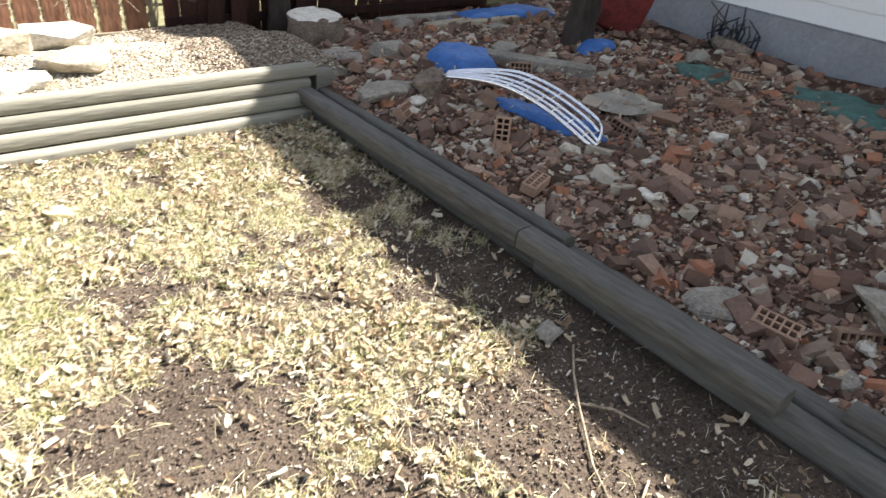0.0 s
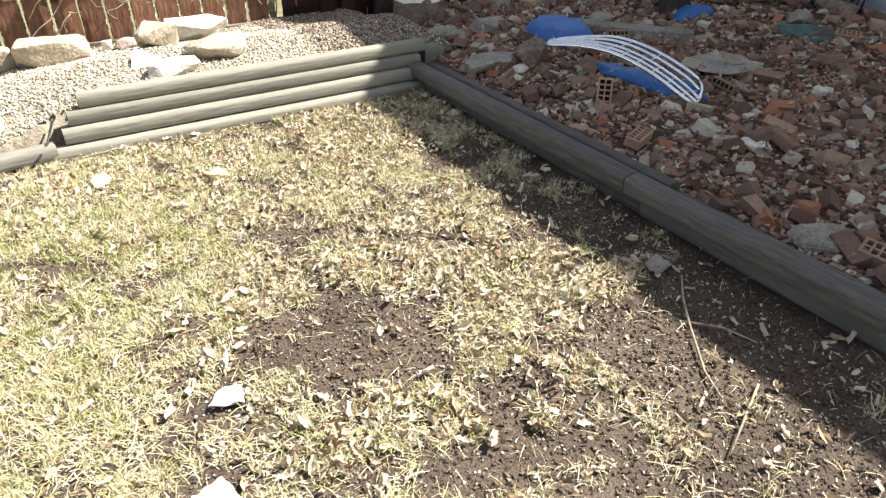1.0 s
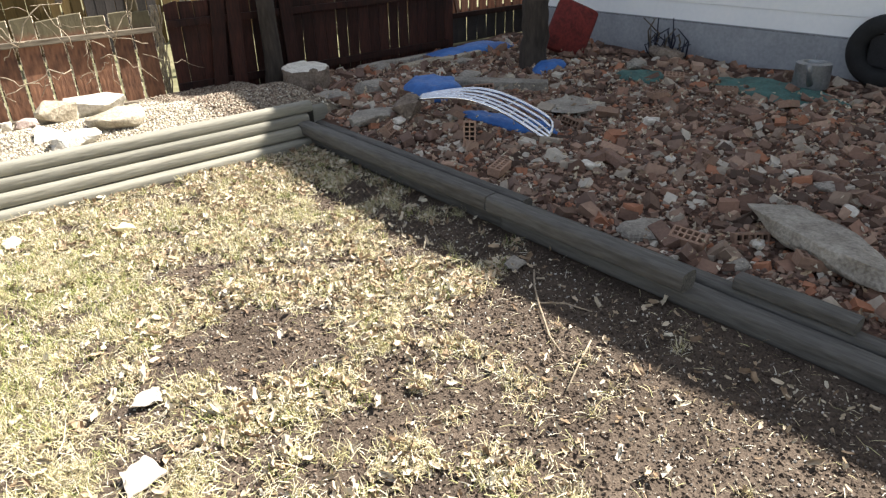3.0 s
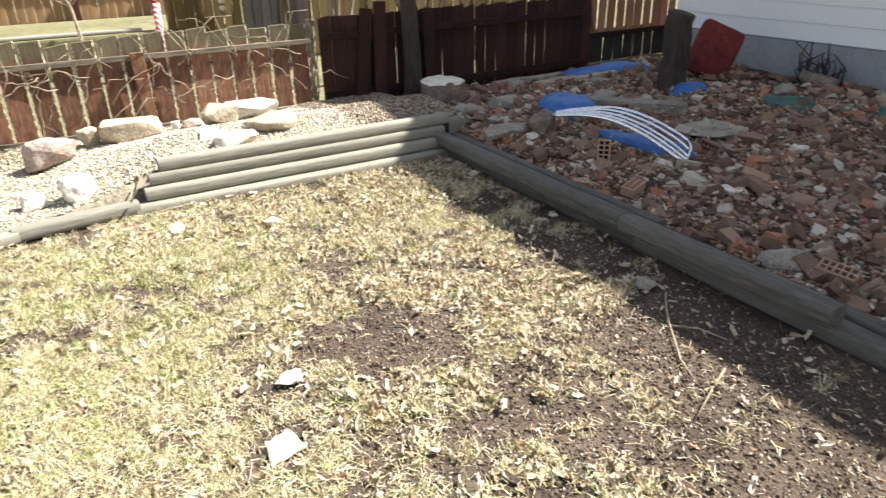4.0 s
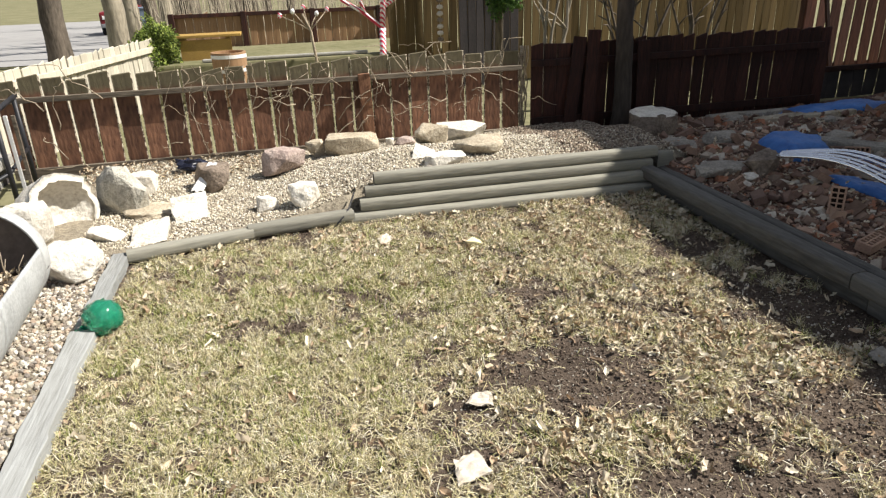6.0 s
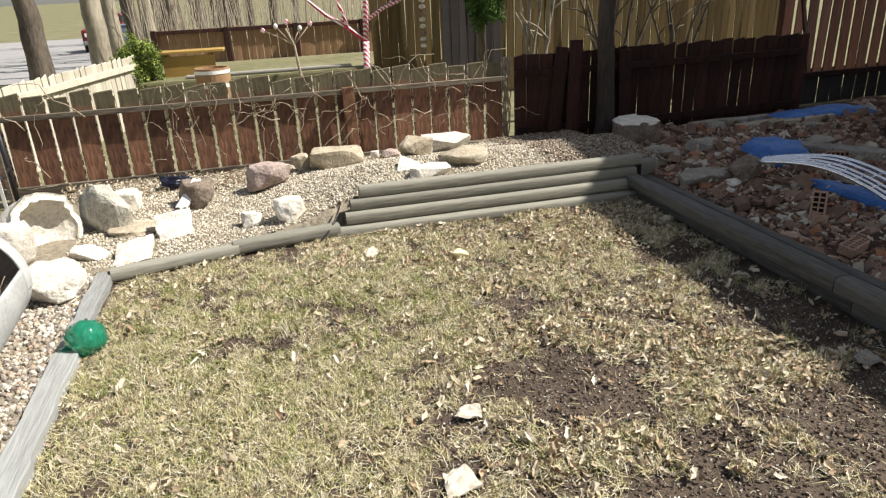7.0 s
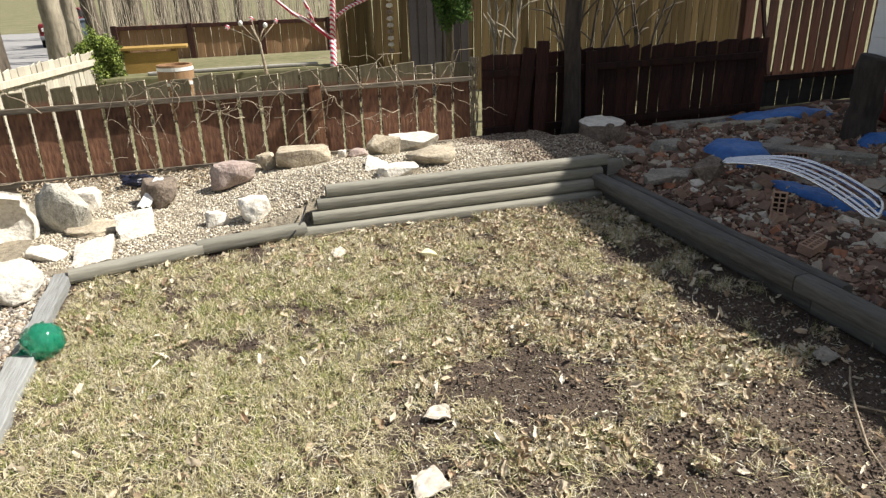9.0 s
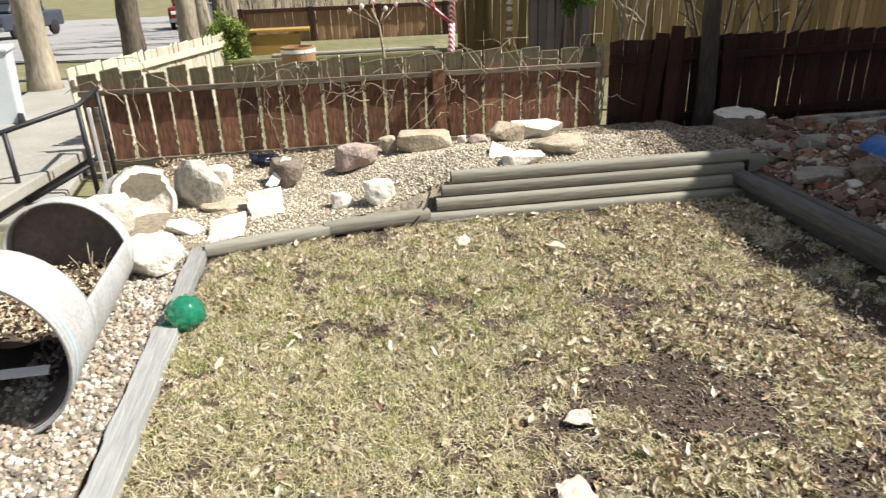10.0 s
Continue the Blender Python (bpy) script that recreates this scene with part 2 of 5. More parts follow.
MOSSBOARD = mossed("mossy_stained_board", ((0.235, 0.118, 0.07), (0.085, 0.042, 0.029)), ((0.07, 0.058, 0.037), (0.17, 0.145, 0.085)), 0.36)


# ---- mesh helpers ----
def put(name, me, material, parent=None, label="", kind="", category="", group="", at=None):
    ob = new(name, me)
    if material:
        me.materials.append(material)
    if parent:
        ob.parent = parent
    if at is not None:
        ob.matrix_basis = at
    return tagged(ob, label, category, group, kind)


def mesh(name, verts, faces, smooth=False):
    me = bpy.data.meshes.new(name)
    me.from_pydata([tuple(v) for v in verts], [], [tuple(f) for f in faces])
    if smooth:
        me.shade_smooth()
    return me


def from_bm(name, bm, smooth=False):
    me = bpy.data.meshes.new(name)
    bm.to_mesh(me)
    bm.free()
    if smooth:
        me.shade_smooth()
    return me


def soup(name, verts, tris, smooth=False):
    """A mesh of many pieces from arrays: (n, 3) corners and (m, 3) or (m, 4) faces."""
    verts, tris = np.asarray(verts, np.float32), np.asarray(tris, np.int32)
    me = bpy.data.meshes.new(name)
    k = tris.shape[1]
    me.vertices.add(len(verts))
    me.vertices.foreach_set("co", verts.ravel())
    me.loops.add(tris.size)
    me.loops.foreach_set("vertex_index", tris.ravel())
    me.polygons.add(len(tris))
    me.polygons.foreach_set("loop_start", np.arange(0, tris.size, k, dtype=np.int32))
    me.update(calc_edges=True)
    if smooth:
        me.shade_smooth()
    else:
        me.shade_flat()
    return me


def box_bm(sx, sy, sz, bevel=0.0, centre=(0, 0, 0), bm=None, segments=2):
    own = bm is None
    bm = bm or bmesh.new()
    r = bmesh.ops.create_cube(bm, size=1)
    for v in r["verts"]:
        v.co = Vector((v.co.x * sx, v.co.y * sy, v.co.z * sz)) + Vector(centre)
    if bevel:
        edges = list({e for v in r["verts"] for e in v.link_edges})
        bmesh.ops.bevel(bm, geom=edges, offset=bevel, segments=segments, affect="EDGES", profile=0.6)
    return bm


def tube(name, points, radii, material, parent=None, sides=8, **tags):
    """A tapered, bent tube along points."""
    verts, faces = [], []
    pts = [Vector(p) for p in points]
    for i, p in enumerate(pts):
        d = (pts[min(i + 1, len(pts) - 1)] - pts[max(i - 1, 0)]).normalized()
        a = d.orthogonal().normalized() if i == 0 else (a - d * a.dot(d)).normalized()
        b = d.cross(a)
        r = radii[i] if isinstance(radii, (list, tuple)) else radii
        for k in range(sides):
            u = 2 * math.pi * k / sides
            verts.append(p + a * (r * math.cos(u)) + b * (r * math.sin(u)))
    for i in range(len(pts) - 1):
        for k in range(sides):
            j = (k + 1) % sides
            faces.append((i * sides + k, i * sides + j, (i + 1) * sides + j, (i + 1) * sides + k))
    faces.append(tuple(range(sides))[::-1])
    faces.append(tuple((len(pts) - 1) * sides + k for k in range(sides)))
    return put(name, mesh(name, verts, faces, True), material, parent, **tags)


def rock_mesh(name, sx, sy, sz, seed, cuts=9, rough=0.06, sub=3, flat=0.5, boxy=0.0):
    """A broken stone: the hull of random points, its edges worn and its faces roughened; it rests on z = 0."""
    rng = random.Random(seed)
    bm = bmesh.new()
    for k in range(10 + cuts):
        d = Vector((rng.gauss(0, 1), rng.gauss(0, 1), rng.gauss(0, 1))).normalized()
        if boxy:
            d /= max(abs(c) for c in d) ** 0.75
        p = d * rng.uniform(0.82, 1.0)
        p.z = max(-0.55, min(flat, p.z))
        bm.verts.new(p)
    hull = bmesh.ops.convex_hull(bm, input=bm.verts[:])
    bmesh.ops.delete(bm, geom=list({g for g in hull["geom_interior"] + hull["geom_unused"] if isinstance(g, bmesh.types.BMVert)}), context="VERTS")
    bmesh.ops.dissolve_limit(bm, angle_limit=radians(12), verts=bm.verts[:], edges=bm.edges[:])
    bmesh.ops.bevel(bm, geom=bm.edges[:], offset=0.07, segments=2, affect="EDGES", profile=0.5, clamp_overlap=True)
    bmesh.ops.triangulate(bm, faces=bm.faces[:])
    for k in range(sub - 1):
        bmesh.ops.subdivide_edges(bm, edges=[e for e in bm.edges if e.calc_length() > 0.28 / (k + 1)], cuts=1)
        bmesh.ops.triangulate(bm, faces=[f for f in bm.faces if len(f.verts) > 3])
    off = Vector((seed * 3.7, seed * 1.3, 0))
    for v in bm.verts:
        p = v.co
        v.co = p + p.normalized() * rough * (noise.noise(p * 2.2 + off) + 0.6 * noise.noise(p * 6.0 + off) + 0.3 * noise.noise(p * 15.0 + off))
    lo = [min(v.co[k] for v in bm.verts) for k in range(3)]
    hi = [max(v.co[k] for v in bm.verts) for k in range(3)]
    for v in bm.verts:
        v.co = Vector(((v.co[k] - (lo[k] + hi[k]) / 2) / (hi[k] - lo[k]) * (sx, sy, sz)[k] for k in range(3)))
        v.co.z += sz / 2
    me = from_bm(name, bm, True)
    me.set_sharp_from_angle(angle=radians(30))
    return me


def scatter(name, base_v, base_f, places, turns, sizes, material, label, category, kind="stuff", smooth=False):
    """Many copies of one small shape as one piece of stuff. turns: (n, 3, 3), sizes: (n, 3)."""
    base_v, base_f = np.asarray(base_v, float), np.asarray(base_f)
    v = np.einsum("nij,nkj->nki", turns, base_v[None] * sizes[:, None, :]) + places[:, None, :]
    f = base_f[None] + (np.arange(len(places)) * len(base_v))[:, None, None]
    return put(name, soup(name, v.reshape(-1, 3), f.reshape(-1, base_f.shape[1]), smooth), material, None, label, kind, category)


def turns_of(n, rng, tilt=0.3):
    """Random turns: any heading, leaning by about tilt radians."""
    a, b, c = rng.uniform(0, 2 * np.pi, n), rng.normal(0, tilt, n), rng.normal(0, tilt, n)
    z, o = np.zeros(n), np.ones(n)
    rz = np.stack([np.cos(a), -np.sin(a), z, np.sin(a), np.cos(a), z, z, z, o], 1).reshape(n, 3, 3)
    rx = np.stack([o, z, z, z, np.cos(b), -np.sin(b), z, np.sin(b), np.cos(b)], 1).reshape(n, 3, 3)
    ry = np.stack([np.cos(c), z, np.sin(c), z, o, z, -np.sin(c), z, np.cos(c)], 1).reshape(n, 3, 3)
    return rx @ ry @ rz


def smooth01(a, b, x):
    t = np.clip((np.asarray(x, float) - a) / (b - a), 0, 1)
    return t * t * (3 - 2 * t)


def vnoise(x, y, scale, seed):
    """Smooth value noise, 0 to 1, with features about 1 / scale metres wide."""
    g = np.random.default_rng(seed).uniform(0, 1, (64, 64))
    u, v = np.asarray(x, float) * scale + 100.0, np.asarray(y, float) * scale + 100.0
    i, j = np.floor(u).astype(int), np.floor(v).astype(int)
    a, b = u - i, v - j
    a, b = a * a * (3 - 2 * a), b * b * (3 - 2 * b)
    q = lambda di, dj: g[(i + di) % 64, (j + dj) % 64]
    return (q(0, 0) * (1 - a) + q(1, 0) * a) * (1 - b) + (q(0, 1) * (1 - a) + q(1, 1) * a) * b


def waves(x, y, s=1.0):
    x, y = np.asarray(x, float) * s, np.asarray(y, float) * s
    return (np.sin(1.7 * x + 0.6 * y + 1) + np.sin(-0.9 * x + 2.1 * y + 2.3) + 0.6 * np.sin(3.9 * x - 2.7 * y) + 0.5 * np.sin(4.3 * y + 3.1 * x + 0.7)) / 3.1


# ---- heights of the ground ----
def street_dip(y):
    return -0.03 * np.clip(np.asarray(y, float) - 13.5, 0, 40)


def lawn_z(x, y):
    return 0.012 * waves(x, y, 1.4)


def gravel_z(x, y):
    x, y = np.asarray(x, float), np.asarray(y, float)
    up = smooth01(-3.5, -2.0, x)
    front = 0.05 + 0.22 * up
    ridge = 0.06 * up * np.exp(-((y - 0.7) / 0.5) ** 2)
    back = smooth01(0.7, 1.9, y) * (front - 0.1 - 0.07 * smooth01(-3, 1, x))
    z = front + ridge - np.maximum(back, -0.1) + 0.012 * waves(x, y, 3)
    z = z - (z + 0.05) * smooth01(0.2, 0.75, x)
    line = np.where(x < -2.6, -0.01 - 0.19 * (-2.6 - x), 0.06)
    return z - (z + 0.06) * smooth01(line + 0.03, line - 0.03, y)


def rubble_z(x, y):
    x, y = np.asarray(x, float), np.asarray(y, float)
    base = 0.1 + 0.055 * smooth01(0.1, 1.2, x)
    base = base + 0.06 * np.exp(-((x - 0.6) ** 2 + (y + 0.3) ** 2) / 0.8) + 0.06 * smooth01(2.0, 4.0, x)
    return base - 0.08 * smooth01(0.9, 2.0, y) + 0.035 * waves(x, y, 2.2)


def sheet(name, x0, x1, y0, y1, step, height, material, label, category, lift=0.0):
    xs, ys = np.arange(x0, x1 + step / 2, step), np.arange(y0, y1 + step / 2, step)
    gx, gy = np.meshgrid(xs, ys)
    gz = height(gx, gy) + lift
    n = len(xs)
    i, j = np.meshgrid(np.arange(n - 1), np.arange(len(ys) - 1))
    a = (j * n + i).ravel()
    f = np.stack([a, a + 1, a + n + 1, a + n], 1)
    return put(name, soup(name, np.stack([gx, gy, gz], -1).reshape(-1, 3), f, True), material, None, label, "structure", category)


# ---- ground ----
def spaced(*runs):
    return np.unique(np.concatenate([np.linspace(a, b, n) for a, b, n in runs]).round(4))


def build_ground():
    xs = spaced((-900, -30, 12), (-30, -5.2, 26), (-5.2, 0.6, 146), (0.6, 12, 30), (12, 900, 12))
    ys = spaced((-900, -30, 12), (-30, -6, 26), (-9, 0.6, 200), (0.6, 14, 30), (14, 54, 21), (54, 900, 14))
    gx, gy = np.meshgrid(xs, ys)
    near = smooth01(2, 0, np.maximum(np.abs(gx + 2) - 3, np.abs(gy + 2.6) - 3))
    gz = lawn_z(gx, gy) * near - 0.03 * (1 - near) + street_dip(gy)
    n = len(xs)
    i, j = np.meshgrid(np.arange(n - 1), np.arange(len(ys) - 1))
    a = (j * n + i).ravel()
    me = soup("ground", np.stack([gx, gy, gz], -1).reshape(-1, 3), np.stack([a, a + 1, a + n + 1, a + n], 1), True)
    ob = put("ground", me, SOIL, None, "dark bare soil of a patchy late-winter lawn", "structure", "ground")
    me.materials.append(FARGROUND)
    far = [int(not (-5.5 < p.center.x < 5 and -9 < p.center.y < 2.0)) for p in me.polygons]
    me.polygons.foreach_set("material_index", far)
    return ob


build_ground()
sheet("gravel_bed", -4.9, 0.75, -0.5, 2.05, 0.05, gravel_z, GRAVELBED, "beige pea gravel bed heaped behind the timbers", "gravel bed")
sheet("gravel_strip", -7.0, -4.28, -9.0, 0.15, 0.1, lambda x, y: 0.02 + 0.01 * waves(x, y, 3), GRAVELBED, "pale river gravel strip beside the lawn", "gravel strip")
sheet("rubble_bed", 0.1, 5.4, -9.0, 2.1, 0.07, rubble_z, EARTH, "reddish brick dust and earth under the rubble", "rubble bed")


# ---- timbers ----
def timber(length, w, h, axis, seed, round_side=0.42, flat=False):
    """A landscape timber with flat top and bottom and rounded sides, slightly bowed and worn, lying along x or y from its end."""
    rng = random.Random(seed)
    prof = []
    sides = 20
    for k in range(sides):
        u = 2 * math.pi * (k + 0.5) / sides
        c, s = math.cos(u), math.sin(u)
        e = 0.5 if flat else 0.62
        prof.append((math.copysign(abs(c) ** e, c) * w / 2, math.copysign(abs(s) ** (e * 0.9), s) * h / 2))
    rings = max(8, int(length / 0.09))
    verts, faces = [], []
    bow, twist = rng.uniform(-0.006, 0.006), rng.uniform(-0.03, 0.03)
    for i in range(rings + 1):
        t = i / rings
        shrink = 0.98 if axis == "y" else 0.95 if i in (0, rings) else 1.0
        at = t * length + (0.004 if i == 0 else 0)
        oy = bow * math.sin(math.pi * t)
        for k, (a, b) in enumerate(prof):
            wob = 1 + 0.03 * noise.noise(Vector((at * 3 + seed, k * 0.9, seed * 2.0))) + 0.02 * noise.noise(Vector((at * 14, k * 1.7, seed))) - 0.05 * max(0.0, noise.noise(Vector((at * 0.8, k * 2.3, seed * 5.0))) - 0.25)
            p = (at, a * shrink * wob + oy, b * shrink * wob + h / 2)
            verts.append(p if axis == "x" else (-p[1], p[0], p[2]))
    for i in range(rings):
        for k in range(sides):
            j = (k + 1) % sides
            faces.append((i * sides + k, (i + 1) * sides + k, (i + 1) * sides + j, i * sides + j))
    faces.append(tuple(range(sides)))
    faces.append(tuple(rings * sides + k for k in range(sides))[::-1])
    me = mesh("landscape_timber", verts, faces, True)
    me.set_sharp_from_angle(angle=radians(50))
    return me


def lay_timber(x, y, z, length, w, h, axis, seed, rz=0.0, label="weathered grey-green rounded landscape timber edging the lawn", flat=False, group="edging timbers"):
    me = timber(length, w, h, axis, seed, flat=flat)
    ob = put("landscape_timber", me, TIMBER if axis == "x" else TIMBER_Y_SHADED, None, label, "", "timber", group, pose(x, y, z, 0, 0, rz))
    me.materials.append(ENDGRAIN)
    me.polygons[-1].material_index = me.polygons[-2].material_index = 1
    return ob


STACK = "weathered grey-green landscape timber stacked as a low retaining wall"
lay_timber(-2.68, -0.115, -0.02, 2.62, 0.11, 0.095, "x", 1, label=STACK, group="stacked timbers")
lay_timber(-2.55, -0.075, 0.076, 2.50, 0.11, 0.098, "x", 2, label=STACK, group="stacked timbers")
lay_timber(-2.50, -0.035, 0.172, 2.46, 0.10, 0.088, "x", 3, label=STACK, group="stacked timbers")
lay_timber(-2.42, 0.0, 0.258, 2.44, 0.10, 0.095, "x", 4, label=STACK, group="stacked timbers")
lay_timber(-3.40, -0.235, 0.012, 0.80, 0.11, 0.1, "x", 5, 8.5, "short weathered landscape timber lying along the gravel")
lay_timber(-4.20, -0.44, 0.008, 0.86, 0.10, 0.09, "x", 6, 13.0, "short weathered landscape timber lying along the gravel")
RIGHT = "weathered landscape timber edging the rubble bed, shade in its tone"
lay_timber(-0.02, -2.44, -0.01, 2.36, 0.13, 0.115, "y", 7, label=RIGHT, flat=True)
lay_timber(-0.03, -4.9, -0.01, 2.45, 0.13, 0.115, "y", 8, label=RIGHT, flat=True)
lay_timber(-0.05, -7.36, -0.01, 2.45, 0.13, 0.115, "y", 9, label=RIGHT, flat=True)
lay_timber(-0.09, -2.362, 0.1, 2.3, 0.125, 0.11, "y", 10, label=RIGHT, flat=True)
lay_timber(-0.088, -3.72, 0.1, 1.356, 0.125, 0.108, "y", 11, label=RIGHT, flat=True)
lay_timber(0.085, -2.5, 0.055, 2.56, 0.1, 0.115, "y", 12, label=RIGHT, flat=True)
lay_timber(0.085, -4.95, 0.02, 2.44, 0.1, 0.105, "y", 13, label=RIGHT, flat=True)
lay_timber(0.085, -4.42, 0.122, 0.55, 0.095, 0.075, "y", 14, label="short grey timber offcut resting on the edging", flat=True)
lay_timber(0.03, 0.03, 0.12, 0.15, 0.12, 0.17, "x", 15, label="short dark timber end behind the stacked wall", flat=True)


# ---- fences ----
def board_fence(name, x0, x1, y, z0, z1, width, gap, board_mat, seed, label, rails=(), lean=0.0, thick=0.018, rail_mat=None, along="x", ragged=0.03, caps=None, group="", rail_side=-1, posts=(), edge_mat=None, sway=0.9):
    """A fence of single boards on rails. along x at y, or along y at x (then x0, x1 are y and y is x)."""
    rng = random.Random(seed)
    root = new(name)
    tagged(root, label, "fence", group)
    shared = []
    for k in range(5):
        bm = box_bm(width, thick, 1.0, 0.008 if edge_mat else 0.0055, segments=1)
        for v in bm.verts:
            if v.co.z > 0.3:
                v.co.z += 0.01 * k * v.co.x / width
            v.co.y += 0.006 * (k - 2) * v.co.x / width
        shared.append(from_bm("board", bm))
        shared[-1].materials.append(board_mat)
        if edge_mat:
            shared[-1].materials.append(edge_mat)
            for poly in shared[-1].polygons:
                poly.material_index = int(abs(poly.normal.x) > 0.4)
    x = x0
    turn = Matrix.Rotation(radians(90), 4, "Z") if along == "y" else Matrix()
    while x < x1:
        h = z1 - z0 + rng.uniform(-ragged, ragged)
        m = Matrix.Translation((x + width / 2, y + rng.uniform(-0.004, 0.004), z0 + h / 2)) if along == "x" else Matrix.Translation((y, x + width / 2, z0 + h / 2)) @ turn
        ob = new("board", rng.choice(shared))
        ob.parent = root
        ob.matrix_basis = m @ pose(0, 0, 0, rng.uniform(-0.6, 0.6), rng.uniform(-sway, sway) + lean, 0) @ Matrix.Diagonal((rng.uniform(0.95, 1.02), 1, h, 1))
        x += width + gap * rng.uniform(0.5, 1.5)
    for z, d, h in rails:
        off = rail_side * (thick / 2 + d / 2 + 0.002)
        ln = x1 - x0
        bm = box_bm(ln, d, h, 0.004) if along == "x" else box_bm(d, ln, h, 0.004)
        c = pose((x0 + x1) / 2, y + off, z) if along == "x" else pose(y - off, (x0 + x1) / 2, z)
        put("rail", from_bm("rail", bm), rail_mat or board_mat, root, at=c)
    for px, pz, pw in posts:
        bm = box_bm(pw, pw, pz, 0.006)
        c = pose(px, y + rail_side * (0.03 + pw / 2), pz / 2) if along == "x" else pose(y, px, pz / 2)
        put("post", from_bm("post", bm), rail_mat or board_mat, root, at=c)
    return root


# low red-brown fence behind the gravel
board_fence("low_board_fence", -5.62, -0.5, 2.0, 0.06, 0.99, 0.19, 0.014, MOSSBOARD, 3, "low red-brown stained board fence with gaps and peeling edges", rails=((0.8, 0.045, 0.05), (0.1, 0.045, 0.1)), rail_mat=RAILWOOD, ragged=0.03, edge_mat=PEELED)
put("fence_post", from_bm("fence_post", box_bm(0.12, 0.06, 0.82, 0.006)), ORANGEWOOD, None, "upright orange-brown post in front of the low fence", "", "post", "", pose(-2.2, 1.91, 0.44, 0, -1.5, 0))
board_fence("shaded_board_fence", -0.38, 3.3, 2.0, 0.05, 1.03, 0.15, 0.0022, DARKWOOD, 4, "red-brown board fence behind the rubble, darkened in colour for shade", rails=((0.83, 0.05, 0.07), (0.2, 0.04, 0.08)), rail_mat=DARKWOOD, ragged=0.01, sway=0.35)
# Dark boards added to stand in for a shadowed stretch of the tan fence.
board_fence("shade_panel", -0.15, 0.75, 5.9, 0.0, 2.4, 0.14, 0.003, DARKBOARD, 16, "dark board panel added for the shaded stretch of the tan fence")
board_fence("tan_board_fence", -1.25, 6.45, 6.2, 0.0, 2.2, 0.14, 0.004, TANFENCE, 6, "tall tan board fence of the next yard", rails=((0.5, 0.04, 0.09), (1.7, 0.04, 0.09)), rail_side=1)
board_fence("brown_board_fence", -4.95, -0.7, 9.0, 0.0, 1.18, 0.14, 0.004, BROWNFENCE, 7, "brown board fence across the far yard", rails=((1.15, 0.05, 0.07),), rail_mat=DARKWOOD, posts=((-4.9, 1.2, 0.1), (-3.6, 1.2, 0.1), (-2.3, 1.2, 0.1), (-1.0, 1.2, 0.1)))
board_fence("pale_board_fence", -0.6, 3.8, 0.0, 0.0, 1.0, 0.14, 0.012, PALEFENCE, 8, "pale new board fence along the street", rails=((0.85, 0.04, 0.08),), ragged=0.008).matrix_basis = pose(-5.75, 3.2, -0.03, 0, 0, 75.2)
board_fence("tall_red_fence", 4.2, 9.5, 3.4, 0.24, 2.0, 0.16, 0.04, FENCE, 9, "tall red-brown picket fence beside the house", rails=((0.32, 0.05, 0.09), (1.5, 0.05, 0.09)), rail_side=1, posts=((4.26, 2.0, 0.1), (6.9, 2.0, 0.1)))
# Black boards added in place of the shaded open space under the pickets.
board_fence("shade_base_boards", 3.34, 6.5, 2.75, 0.0, 0.42, 0.2, 0.004, DARKBOARD, 12, "low black boards added for the shaded space under the pickets", rails=((0.4, 0.05, 0.07),), rail_mat=DARKWOOD, ragged=0.01)
put("leaning_brace", from_bm("leaning_brace", box_bm(0.05, 0.04, 1.5, 0.004)), DARKWOOD, None, "dark wooden brace leaning against the picket fence", "", "brace", "", pose(4.55, 3.28, 0.7, 0, -14, 0))
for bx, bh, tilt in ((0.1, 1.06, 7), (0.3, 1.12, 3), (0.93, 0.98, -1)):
    put("leaning_board", from_bm("leaning_board", box_bm(0.15, 0.022, bh, 0.004)), DARKWOOD, None, "red-brown board leaning on the fence, darkened in colour for shade", "", "board", "leaning boards", pose(bx, 1.92, bh / 2 + 0.03, -2, tilt, 0))


# ---- house ----
def build_house():
    house = new("house")
    tagged(house, "white lap-sided house on a grey parged foundation", "house")
    put("foundation", from_bm("foundation", box_bm(7.9, 13.9, 0.9, 0.0)), FOUNDATION, house, at=pose(8.48, -5.43, 0.16))
    put("wall", from_bm("wall", box_bm(7.9, 13.9, 5.2, 0.0)), SIDING, house, "white lap siding", at=pose(8.52, -5.4, 3.25))
    lap = from_bm("siding_board", box_bm(0.018, 13.95, 0.2, 0.003, segments=1))
    for v in lap.vertices:
        if v.co.z > 0:
            v.co.x += 0.009
    lap.materials.append(SIDING)
    z = 0.7
    while z < 5.7:
        ob = new("siding_board", lap)
        ob.parent, ob.matrix_basis = house, pose(4.553, -5.4, z)
        z += 0.2
    put("flashing", from_bm("flashing", box_bm(0.03, 13.95, 0.012)), DARKBOARD, house, at=pose(4.545, -5.4, 0.596))
    bm = bmesh.new()
    eave, x0, x1, y0, y1, top = 5.9, 4.1, 13.0, -13.0, 1.75, 7.4
    mid = (x0 + x1) / 2
    vs = [bm.verts.new(p) for p in ((x0, y0, eave), (x0, y1, eave), (mid, y1, top), (mid, y0, top), (x1, y0, eave), (x1, y1, eave), (x0, y0, eave - 0.18), (x0, y1, eave - 0.18), (x1, y0, eave - 0.18), (x1, y1, eave - 0.18))]
    for f in ((0, 1, 2, 3), (3, 2, 5, 4), (6, 7, 1, 0), (4, 5, 9, 8), (7, 9, 5, 2, 1), (8, 6, 0, 3, 4), (6, 8, 9, 7)):
        bm.faces.new([vs[k] for k in f])
    put("roof", from_bm("roof", bm), ROOF, house)
    return house


build_house()


